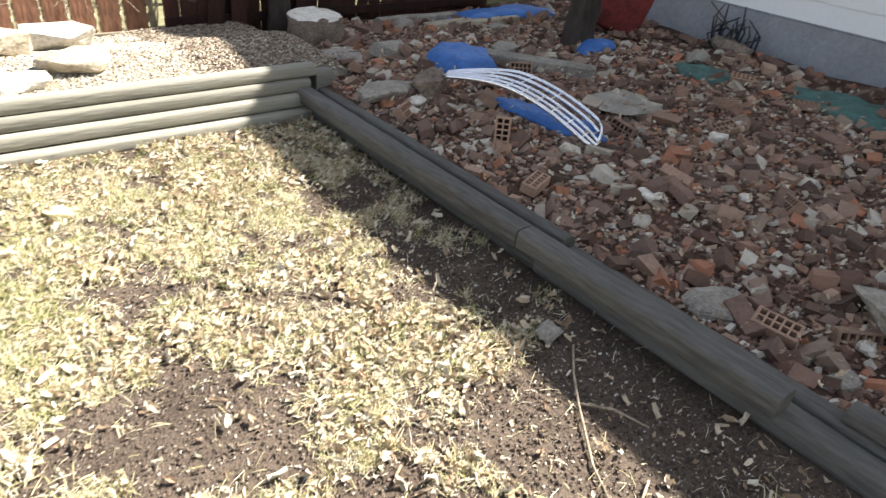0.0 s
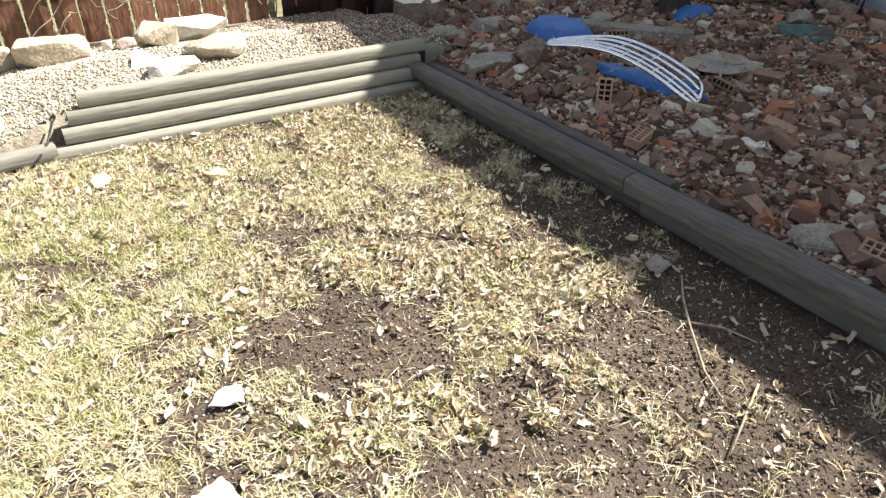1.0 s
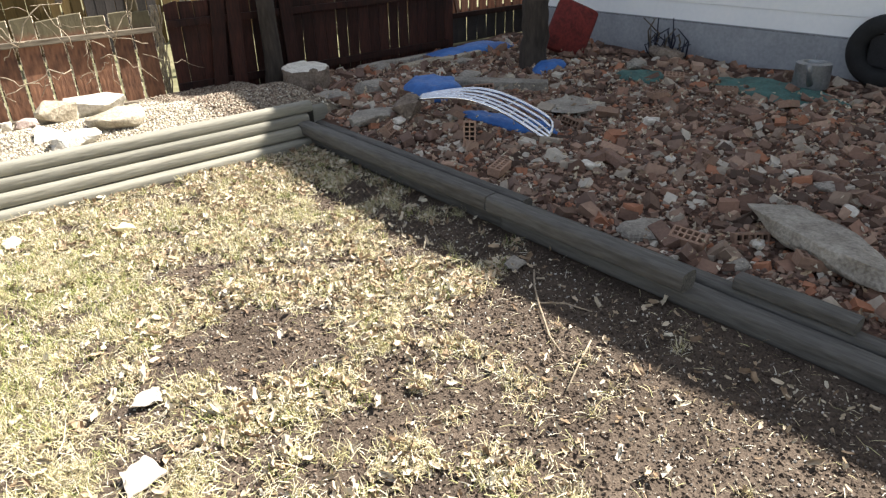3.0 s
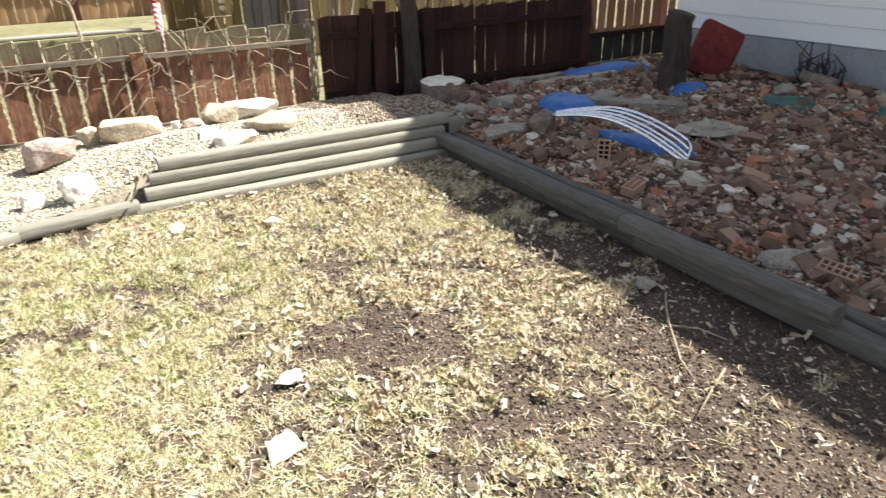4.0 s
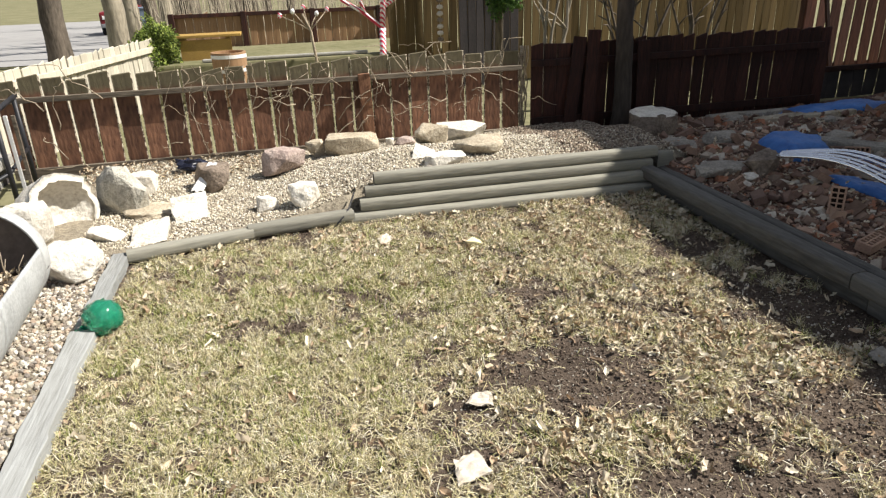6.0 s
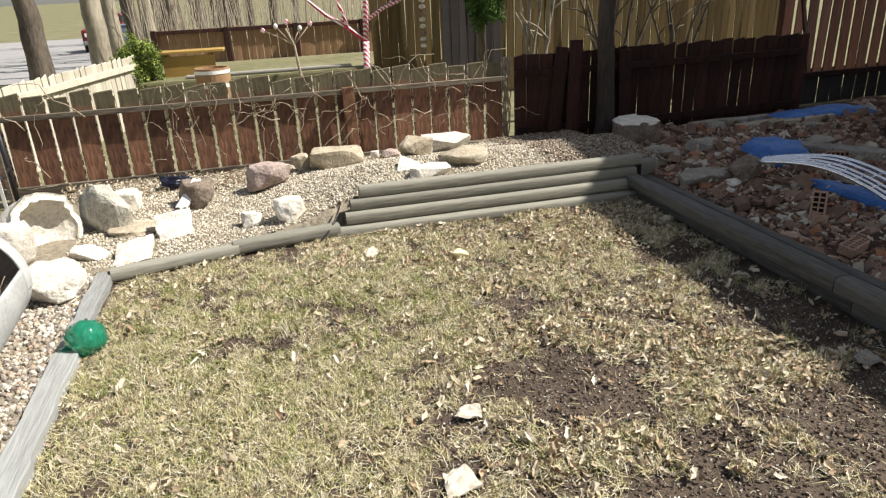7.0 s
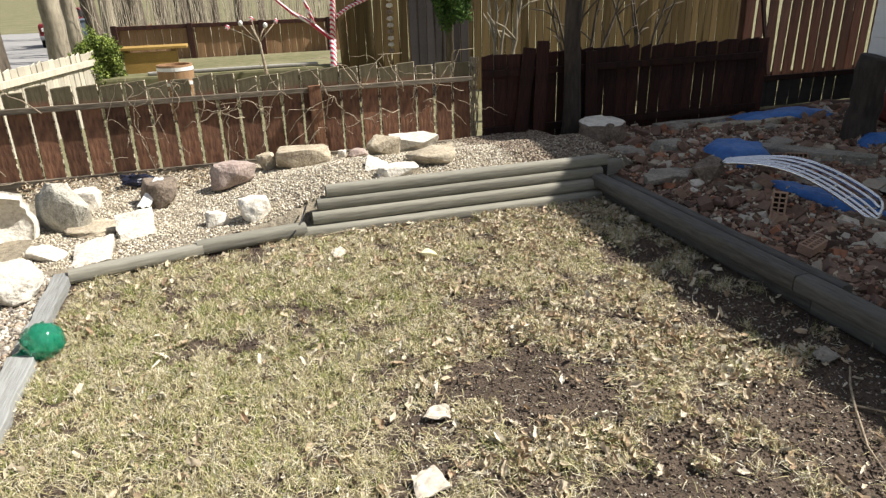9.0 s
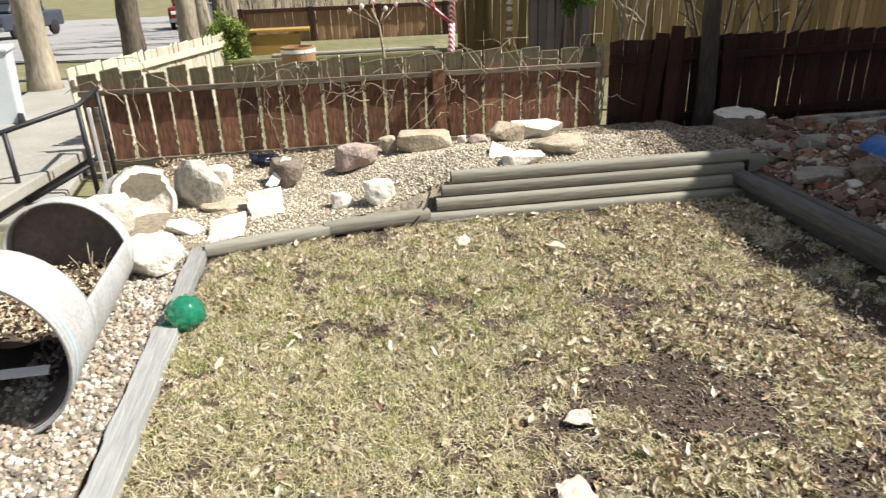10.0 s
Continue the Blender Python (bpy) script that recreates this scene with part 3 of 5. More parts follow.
# ---- trunks ----
def trunk_points(x, y, z0, z1, r0, r1, seed, n=14, lean=(0, 0)):
    rng = random.Random(seed)
    pts, rad = [], []
    for i in range(n):
        t = i / (n - 1)
        pts.append((x + lean[0] * t + 0.02 * rng.uniform(-1, 1), y + lean[1] * t + 0.02 * rng.uniform(-1, 1), z0 + (z1 - z0) * t))
        rad.append((r0 + (r1 - r0) * t) * (1.0 + 0.35 * math.exp(-t * n * 0.8)) * (1 + 0.04 * rng.uniform(-1, 1)))
    return pts, rad


# ---- stones ----
def stone(x, y, z, sx, sy, sz, material, label, seed, rx=0, ry=0, rz=0, name="stone", category="stone", **kw):
    return put(name, rock_mesh(name, sx, sy, sz, seed, **kw), material, None, label, "", category, "", pose(x, y, z, rx, ry, rz))


def on_gravel(x, y, sink=0.02):
    return float(gravel_z(x, y)) - sink


def on_rubble(x, y, sink=0.02):
    return float(rubble_z(x, y)) - sink


stone(-3.1, 1.2, on_gravel(-3.1, 1.2), 0.42, 0.3, 0.26, PINKSTONE, "pinkish granite boulder on the gravel", 11, rz=15)
stone(-2.42, 1.55, on_gravel(-2.42, 1.55), 0.55, 0.32, 0.22, TANSTONE, "flat-topped tan stone block on the gravel", 12, flat=0.35, boxy=0.75)
stone(-2.78, 1.6, on_gravel(-2.78, 1.6), 0.19, 0.18, 0.19, TANSTONE, "small rounded tan stone on the gravel", 13)
stone(-2.0, 1.8, on_gravel(-2.0, 1.8), 0.09, 0.08, 0.1, LIMESTONE, "small white stone by the fence", 14)
stone(-1.85, 1.75, on_gravel(-1.85, 1.75), 0.24, 0.15, 0.1, PINKSTONE, "low reddish stone by the fence", 15)
stone(-1.72, 1.05, on_gravel(-1.72, 1.05), 0.32, 0.26, 0.21, TANSTONE, "tan stone block leaning on the gravel", 16, boxy=0.7)
stone(-1.33, 1.35, on_gravel(-1.33, 1.35), 0.5, 0.34, 0.2, LIMESTONE, "large bright flat limestone slab", 17, flat=0.4, boxy=0.8)
stone(-1.42, 0.5, on_gravel(-1.42, 0.5), 0.44, 0.34, 0.15, TANSTONE, "broken tan slab half sunk in the gravel", 18, rx=6, flat=0.4)
stone(-1.78, 0.3, on_gravel(-1.78, 0.3), 0.36, 0.22, 0.1, LIMESTONE, "flat white stone behind the timbers", 20, flat=0.35)
stone(-2.95, 0.15, on_gravel(-2.95, 0.15), 0.24, 0.22, 0.18, LIMESTONE, "squarish white stone block on the gravel", 21, boxy=1.0, rz=16, cuts=30)
stone(-3.25, 0.24, on_gravel(-3.25, 0.24), 0.18, 0.15, 0.13, LIMESTONE, "small round pale stone on the gravel", 22)
stone(-3.72, 1.0, on_gravel(-3.72, 1.0), 0.34, 0.28, 0.25, BROWNSTONE, "brown angular stone with a pale top", 23, boxy=0.75, rz=-20)
def plate(name, corners, thick, material, label, category, seed, crumple=0.012):
    """A broken flat slab: four corners of its upper face in turn, an uneven outline, chipped edges."""
    c = [Vector(p) for p in corners]
    up = (c[1] - c[0]).cross(c[3] - c[0]).normalized()
    n, bm, rows = 9, bmesh.new(), []
    for layer in (0, 1):
        grid = []
        for j in range(n + 1):
            for i in range(n + 1):
                u, v = i / n, j / n
                p = c[0].lerp(c[1], u).lerp(c[3].lerp(c[2], u), v)
                mid = (c[0] + c[2]) / 2
                rim = max(abs(u - 0.5), abs(v - 0.5)) * 2
                p = mid + (p - mid) * (1 + 0.14 * rim * noise.noise(Vector((u * 3.1, v * 3.1, seed))))
                p = p - up * (thick * layer) + up * (crumple * noise.noise(Vector((u * 4, v * 4, seed + layer * 5.0))) - (0.008 if rim > 0.95 and not layer else 0))
                grid.append(bm.verts.new(p))
        rows.append(grid)
    w = n + 1
    for j in range(n):
        for i in range(n):
            k = j * w + i
            bm.faces.new([rows[0][q] for q in (k, k + 1, k + w + 1, k + w)])
            bm.faces.new([rows[1][q] for q in (k + w, k + w + 1, k + 1, k)])
    loop = [i for i in range(w)] + [j * w + n for j in range(1, w)] + [n * w + i for i in range(n - 1, -1, -1)] + [j * w for j in range(n - 1, 0, -1)]
    for q, r in zip(loop, loop[1:] + loop[:1]):
        bm.faces.new([rows[0][r], rows[0][q], rows[1][q], rows[1][r]])
    me = from_bm(name, bm, True)
    me.set_sharp_from_angle(angle=radians(35))
    return put(name, me, material, None, label, "", category)


plate("stone_slab", ((-2.08, 0.36, 0.25), (-1.86, 0.33, 0.25), (-1.8, 0.5, 0.36), (-1.95, 0.6, 0.42)), 0.08, LIMESTONE, "angular white stone plate behind the timbers", "stone slab", 7)
plate("stone_slab", ((-3.95, 0.13, 0.06), (-3.7, 0.2, 0.07), (-3.73, 0.42, 0.22), (-4.0, 0.38, 0.2)), 0.09, LIMESTONE, "white stone plate propped on the gravel", "stone slab", 2)
plate("stone_slab", ((-4.21, -0.27, 0.05), (-3.97, -0.2, 0.06), (-3.96, 0.02, 0.17), (-4.21, -0.03, 0.14)), 0.05, LIMESTONE, "grey-white stone slab tilted toward the lawn", "stone slab", 3)
plate("paper_sheet", ((-3.9, 0.84, 0.11), (-3.8, 0.83, 0.1), (-3.66, 1.0, 0.3), (-3.74, 1.03, 0.3)), 0.012, WHITEPAINT, "white crumpled sheet leaning on the brown stone", "paper", 4)
stone(-4.15, 0.52, on_gravel(-4.15, 0.52), 0.5, 0.38, 0.07, TANSTONE, "flat pinkish stone slab on the gravel", 26, flat=0.3)
stone(-4.42, -0.02, 0.02, 0.26, 0.2, 0.11, LIMESTONE, "white wedge-shaped stone by the timber corner", 27, ry=12, boxy=0.7)
stone(-4.5, -0.62, 0.02, 0.4, 0.36, 0.25, LIMESTONE, "large pale rounded boulder by the plank edging", 28, cuts=40, flat=0.7)
stone(-4.33, 1.08, on_gravel(-4.33, 1.08), 0.26, 0.2, 0.2, LIMESTONE, "small pale squarish stone by the fence", 29, boxy=0.72)
stone(0.62, 0.72, on_rubble(0.62, 0.72, 0.03), 0.36, 0.3, 0.1, CONCRETE, "flat grey stone on the rubble", 31, flat=0.35)
stone(0.4, -0.4, on_rubble(0.4, -0.4, 0.0), 0.5, 0.26, 0.09, CONCRETE, "pale broken concrete slab on the rubble", 32, flat=0.35, boxy=0.8, name="concrete_slab", category="concrete slab")
stone(0.66, -0.55, on_rubble(0.66, -0.55), 0.28, 0.26, 0.22, BROWNSTONE, "round brown stone beside the metal grille", 33)
stone(0.3, -3.2, on_rubble(0.3, -3.2, 0.0), 0.3, 0.24, 0.06, CONCRETE, "pale triangular concrete piece by the timbers", 35, flat=0.35, rz=-20, name="concrete_piece", category="concrete piece")
stone(2.0, -1.3, on_rubble(2.0, -1.3), 0.6, 0.5, 0.07, CONCRETE, "flat grey-brown slab on the rubble", 36, flat=0.3, boxy=0.8, name="concrete_slab", category="concrete slab")

# ---- rubble ----
CUBE_V = [(-.5, -.5, -.5), (.5, -.5, -.5), (.5, .5, -.5), (-.5, .5, -.5), (-.5, -.5, .5), (.5, -.5, .5), (.5, .5, .5), (-.5, .5, .5)]
CUBE_F = [(0, 3, 2, 1), (4, 5, 6, 7), (0, 1, 5, 4), (1, 2, 6, 5), (2, 3, 7, 6), (3, 0, 4, 7)]


def shard_base(seed):
    rng = np.random.default_rng(seed)
    return np.array(CUBE_V) * (1 + rng.uniform(-0.3, 0.15, (8, 3)))


def rubble(n, x0, x1, y0, y1, lo, hi, seed, label, lift=0.2):
    rng = np.random.default_rng(seed)
    x, y = rng.uniform(x0, x1, n), rng.uniform(y0, y1, n)
    size = lo * (hi / lo) ** (rng.uniform(0, 1, n) ** 1.8)
    sizes = size[:, None] * np.stack([rng.uniform(0.8, 1.5, n), rng.uniform(0.6, 1.0, n), rng.uniform(0.35, 0.8, n)], 1)
    z = rubble_z(x, y) + sizes[:, 2] * lift
    scatter("rubble", shard_base(seed), CUBE_F, np.stack([x, y, z], 1), turns_of(n, rng, 0.4), sizes, RUBBLE, label, "rubble")


for s in range(5):
    rubble(1300, 0.16, 4.4, -7.5, 1.9, 0.03, 0.12, 40 + s, "broken red and brown brick rubble heaped on the ground")
for s in range(3):
    rubble(9000, 0.14, 3.4, -5.0, 1.6, 0.012, 0.045, 60 + s, "fine crushed brick fragments between the rubble", 0.3)


# ---- bricks ----
def holed_brick(name, l=0.195, w=0.095, h=0.06, nx=5, ny=2):
    """A cored brick: a grid of holes sunk into its bed face."""
    bm = bmesh.new()
    bmesh.ops.create_grid(bm, x_segments=nx, y_segments=ny, size=0.5)
    for v in bm.verts:
        v.co = Vector((v.co.x * l * 0.9, v.co.y * w * 0.84, h))
    cells = bm.faces[:]
    bmesh.ops.inset_individual(bm, faces=cells, thickness=0.0065, depth=0.0)
    bmesh.ops.inset_individual(bm, faces=cells, thickness=0.0008, depth=-0.035)
    for f in cells:
        f.material_index = 1
    rim = [e for e in bm.edges if e.is_boundary]
    for grow, z in ((1.0, h), (1.0, 0.0)):
        r = bmesh.ops.extrude_edge_only(bm, edges=rim)
        vs = [g for g in r["geom"] if isinstance(g, bmesh.types.BMVert)]
        rim = [g for g in r["geom"] if isinstance(g, bmesh.types.BMEdge) and all(v in vs for v in g.verts)]
        for v in vs:
            if z == h:
                v.co.x, v.co.y, v.co.z = math.copysign(abs(v.co.x) / 0.9, v.co.x), math.copysign(abs(v.co.y) / 0.84, v.co.y), h - 0.003
            else:
                v.co.z = 0.0
    bmesh.ops.contextual_create(bm, geom=rim)
    bmesh.ops.recalc_face_normals(bm, faces=bm.faces[:])
    me = from_bm(name, bm)
    me.materials.append(BRICK)
    me.materials.append(HOLE)
    return me


HOLED = holed_brick("brick")
SOLID = from_bm("brick", box_bm(0.195, 0.092, 0.058, 0.006, (0, 0, 0.029)))
SOLID.materials.append(BRICKDARK)
HALF = rock_mesh("brick", 0.13, 0.092, 0.06, 71, cuts=4, rough=0.08, sub=2, flat=0.8, boxy=0.9)
HALF.materials.append(BRICKDARK)


def brick(me, x, y, lift, rx, ry, rz, label="orange cored brick lying on the rubble"):
    ob = new("brick", me)
    ob.matrix_basis = pose(x, y, float(rubble_z(x, y)) + lift, rx, ry, rz)
    return tagged(ob, label, "brick", "loose bricks")


brick(HOLED, 0.56, -1.5, 0.09, 62, 0, -28 + 90, "cored brick standing on end with ten holes") .matrix_basis = pose(0.56, -1.45, float(rubble_z(0.56, -1.5)) + 0.1, 0, 0, -43) @ pose(0, 0, 0, 72, 0, 0) @ pose(0, 0, 0, 0, 0, 90)
brick(HOLED, 0.38, -1.95, 0.03, 8, -4, 20)
brick(HOLED, 0.6, -3.66, 0.0, 70, 0, -40)
brick(HOLED, 0.9, -0.9, 0.03, 30, 10, 60)
brick(HOLED, 0.28, -0.75, 0.03, 50, 0, 35)
brick(HOLED, 1.75, -0.35, 0.04, 60, 0, -30)
brick(HOLED, 0.44, 0.1, 0.04, 10, 15, 50)
brick(HOLED, 0.5, -4.05, 0.03, 0, 12, -50)
_rng = random.Random(15)
for k in range(16):
    bx, by = _rng.uniform(0.3, 3.6), _rng.uniform(-4.2, 1.2)
    brick(HOLED, bx, by, 0.03, _rng.choice((0, 20, 55, 75)), _rng.uniform(-15, 15), _rng.uniform(0, 360), "cored brick half buried in the rubble heap")
_rng = random.Random(5)
for k in range(110):
    bx, by = _rng.uniform(0.22, 4.2), _rng.uniform(-4.8, 1.6)
    me = _rng.choice((SOLID, HALF, HALF))
    brick(me, bx, by, _rng.uniform(0.0, 0.035), _rng.uniform(-28, 28), _rng.uniform(-28, 28), _rng.uniform(0, 360), "broken dark red brick in the rubble heap" if me is HALF else "dark red brick lying in the rubble heap")
for k in range(36):
    bx, by = _rng.uniform(0.2, 4.2), _rng.uniform(-4.8, 1.7)
    s = _rng.uniform(0.06, 0.17)
    stone(bx, by, on_rubble(bx, by, 0.01), s, s * _rng.uniform(0.5, 0.9), s * _rng.uniform(0.2, 0.5), _rng.choice((CONCRETE, CONCRETE, TANSTONE, BROWNSTONE)), _rng.choice(("broken grey concrete chunk in the rubble", "angular concrete fragment on the rubble")), 200 + k, rx=_rng.uniform(-15, 15), ry=_rng.uniform(-15, 15), rz=_rng.uniform(0, 360), sub=2, flat=0.45, name="concrete_chunk", category="concrete chunk")
for x, y, s, r in ((0.56, -3.74, 0.1, 10), (0.53, -3.98, 0.11, 60), (0.8, -2.43, 0.17, -20), (1.31, -2.71, 0.11, 30), (2.03, -2.07, 0.17, 10), (3.6, -0.85, 0.32, 0), (1.62, -3.4, 0.13, 0), (1.24, -3.92, 0.14, 20), (0.5, -0.62, 0.16, 40), (0.36, -0.72, 0.18, 10), (1.72, 1.3, 0.3, 15), (1.0, 0.5, 0.34, -10), (0.55, 0.4, 0.26, 20), (0.3, 0.35, 0.26, 60), (2.05, 0.2, 0.3, 10)):
    stone(x, y, on_rubble(x, y, 0.0), s, s * 0.7, s * 0.35, LIMESTONE if s < 0.2 else CONCRETE, "pale broken stone piece on the rubble", int(900 + 100 * x), rz=r, rx=8, sub=2, name="stone_piece", category="stone piece")


def beam(x0, y0, x1, y1, w, h, material, label, name="concrete_beam", lift=0.0):
    a, b = Vector((x0, y0, on_rubble(x0, y0, 0) + lift)), Vector((x1, y1, on_rubble(x1, y1, 0) + lift))
    d = b - a
    bm = box_bm(d.length, w, h, 0.012)
    bmesh.ops.subdivide_edges(bm, edges=bm.edges[:], cuts=2, use_grid_fill=True)
    for v in bm.verts:
        v.co += Vector((noise.noise(v.co * 9 + a), noise.noise(v.co * 9 + b), noise.noise(v.co * 8))) * 0.012
    m = Matrix.Translation((a + b) / 2 + Vector((0, 0, h * 0.35))) @ d.to_track_quat("X", "Z").to_matrix().to_4x4()
    put(name, from_bm(name, bm), material, None, label, "", name.split("_")[-1], "", m)


stone(0.7, -4.0, on_rubble(0.7, -4.0, -0.02), 0.4, 1.0, 0.13, CONCRETE, "large broken concrete slab on the rubble", 34, ry=5, rz=-20, cuts=14, rough=0.05, flat=0.42, boxy=0.9, sub=4, name="concrete_slab", category="concrete slab")
beam(1.45, 0.3, 2.25, -0.75, 0.16, 0.12, CONCRETE, "long brown concrete beam across the rubble")
beam(2.0, 1.3, 3.0, 1.05, 0.18, 0.07, TANSTONE, "weathered plank lying by the blue tarp", "wood_plank")
beam(1.7, 1.75, 2.7, 1.65, 0.12, 0.08, CONCRETE, "grey plank lying against the fence", "wood_plank")


# ---- tarps ----
def cloth(name, cx, cy, lx, ly, rz, material, label, seed, lift=0.05, puff=0.05):
    """A crumpled sheet lying over the rubble, with an uneven outline and thickness."""
    n = 26
    bm = bmesh.new()
    grid = []
    c, s = math.cos(radians(rz)), math.sin(radians(rz))
    for j in range(n + 1):
        for i in range(n + 1):
            u, v = i / n * 2 - 1, j / n * 2 - 1
            q = math.sqrt(max(1e-6, 1 - 0.5 * v * v)), math.sqrt(max(1e-6, 1 - 0.5 * u * u))
            edge = 1 + 0.18 * noise.noise(Vector((math.atan2(v, u) * 1.3, seed, 0)))
            px, py = u * q[0] * lx / 2 * edge, v * q[1] * ly / 2 * edge
            x, y = cx + c * px - s * py, cy + s * px + c * py
            r = min(1.0, math.hypot(u * q[0], v * q[1]))
            z = float(rubble_z(x, y)) + lift + puff * (1 - r**4) + 0.02 * noise.noise(Vector((x * 7, y * 7, seed))) + 0.012 * noise.noise(Vector((x * 19, y * 19, seed))) - 0.04 * r**8
            grid.append(bm.verts.new((x, y, z)))
    for j in range(n):
        for i in range(n):
            a = j * (n + 1) + i
            bm.faces.new([grid[a], grid[a + 1], grid[a + n + 2], grid[a + n + 1]])
    ob = put(name, from_bm(name, bm, True), material, None, label, "", name.split("_")[-1])
    mod = ob.modifiers.new("thickness", "SOLIDIFY")
    mod.thickness = 0.004
    return ob


cloth("blue_tarp", 1.42, 0.02, 0.62, 0.75, -25, BLUETARP, "crumpled blue plastic tarp half buried in rubble", 1, 0.04, 0.1)
cloth("blue_tarp", 3.0, 1.3, 1.5, 0.6, -8, BLUETARP, "wide blue plastic tarp spread by the fence", 2, 0.05, 0.05)
cloth("blue_tarp", 3.0, -0.1, 0.5, 0.3, 0, BLUETARP, "scrap of blue tarp at the tree's foot", 3, 0.03, 0.05)
cloth("blue_tarp", 1.16, -1.28, 0.3, 0.95, 17, BLUETARP, "blue tarp scrap under the metal grille", 4, 0.05, 0.02)
cloth("turquoise_sheet", 3.55, -2.35, 0.6, 1.35, -6, TURQUOISE, "dull turquoise plastic sheet under rubble", 5, 0.045, 0.03)
cloth("turquoise_sheet", 3.3, -1.1, 0.4, 0.6, 0, TURQUOISE, "faded turquoise sheet scrap on the rubble", 6, 0.03, 0.03)


# ---- chrome grille ----
def build_grille():
    g = new("metal_grille")
    tagged(g, "arched chrome vehicle grille lying on the rubble", "grille")
    left, right = Vector((0.72, -0.62, 0.345)), Vector((1.07, -1.775, 0.18))

    def at(u, v):
        p = left.lerp(right, u)
        wide = 0.34 * min(1, (u + 0.02) / 0.35) ** 0.6
        if u > 0.85:
            wide *= 1 - 0.35 * ((u - 0.85) / 0.15) ** 2
        side = Vector((0.93, 0.28, 0.0))
        return p + side * (v * wide) + Vector((0, 0, 0.13 * math.sin(math.pi * min(1, u * 1.02)) * (1 - 0.1 * v) + 0.02 * v))

    for k, (v, end) in enumerate(((0, 20), (0.2, 20), (0.42, 20), (0.72, 19), (1, 18))):
        pts = [at(u / 20, v) for u in range(end + 1)]
        tube("bar", pts, 0.014 if k in (0, 4) else 0.0125, CHROME, g, 10)
    for k in range(1, 10):
        u = k / 10 + 0.02
        tube("cross_bar", [at(u, v / 10) for v in range(5)], 0.008, CHROME, g, 6)
    for k in range(2, 8, 2):
        tube("cross_bar", [at(k / 10 + 0.05, 0.42 + v / 10) for v in range(7)], 0.006, CHROME, g, 6)
    tube("end_bar", [at(1.0, v / 10) for v in range(5)], 0.012, CHROME, g, 8)
    tube("end_bar", [at(0.9, 1.0), at(0.94, 0.95), at(0.965, 0.8), at(0.98, 0.6), at(0.99, 0.42)], 0.012, CHROME, g, 8)
    return g


build_grille()

# ---- by the house ----
tree = new("tree_stump")
tagged(tree, "tall dark rough-barked tree stump standing in the rubble", "stump")
_p, _r = trunk_points(3.0, 0.12, 0.05, 0.98, 0.15, 0.14, 3, 9)
tube("trunk", _p, _r, BARKDARK, tree, 16)
pole = new("fence_pole")
tagged(pole, "thick dark weathered wooden post at the fence line", "post")
tube("pole", *trunk_points(0.62, 1.82, 0.0, 3.6, 0.092, 0.088, 9, 16), BARKDARK, pole, 12)

bm = box_bm(0.5, 0.24, 0.62, 0.07, segments=3)
bmesh.ops.subdivide_edges(bm, edges=bm.edges[:], cuts=3, use_grid_fill=True)
for v in bm.verts:
    k = (1 - (v.co.x / 0.27) ** 2) * (1 - (v.co.z / 0.35) ** 2)
    v.co.y *= 0.45 + 0.8 * max(0, k)
    v.co += Vector((0, noise.noise(v.co * 6) * 0.02, 0))
put("cushion", from_bm("cushion", bm, True), REDCLOTH, None, "dark red patterned cushion propped against the house", "", "cushion", "", pose(3.72, 0.22, 0.5, -24, 24, -42))

tyre = new("tyre")
tagged(tyre, "black rubber tyre leaning on the house wall", "tyre")
tyre.matrix_basis = pose(4.36, -2.95, 0.55, 0, 84, 0)
bm = bmesh.new()
for k in range(36):
    u = 2 * math.pi * k / 36
    for j in range(12):
        w = 2 * math.pi * j / 12
        rr = 0.25 + 0.085 * math.copysign(abs(math.cos(w)) ** 0.7, math.cos(w))
        bm.verts.new((rr * math.cos(u), rr * math.sin(u), 0.1 * math.copysign(abs(math.sin(w)) ** 0.7, math.sin(w))))
bm.verts.ensure_lookup_table()
for k in range(36):
    for j in range(12):
        a, b = k * 12, ((k + 1) % 36) * 12
        bm.faces.new([bm.verts[a + j], bm.verts[b + j], bm.verts[b + (j + 1) % 12], bm.verts[a + (j + 1) % 12]])
put("rubber", from_bm("rubber", bm, True), RUBBER, tyre)
put("hub", from_bm("hub", box_bm(0.3, 0.3, 0.05, 0.02)), BLACKMETAL, tyre)


def lathe(name, profile, material, parent=None, sides=32, at=None, smooth=True, **tags):
    """A turned form from (radius, height) pairs."""
    verts, faces = [], []
    for r, z in profile:
        for k in range(sides):
            u = 2 * math.pi * k / sides
            verts.append((r * math.cos(u), r * math.sin(u), z))
    for i in range(len(profile) - 1):
        for k in range(sides):
            j = (k + 1) % sides
            faces.append((i * sides + k, i * sides + j, (i + 1) * sides + j, (i + 1) * sides + k))
    me = mesh(name, verts, faces, smooth)
    if smooth:
        me.set_sharp_from_angle(angle=radians(40))
    return put(name, me, material, parent, at=at, **tags)


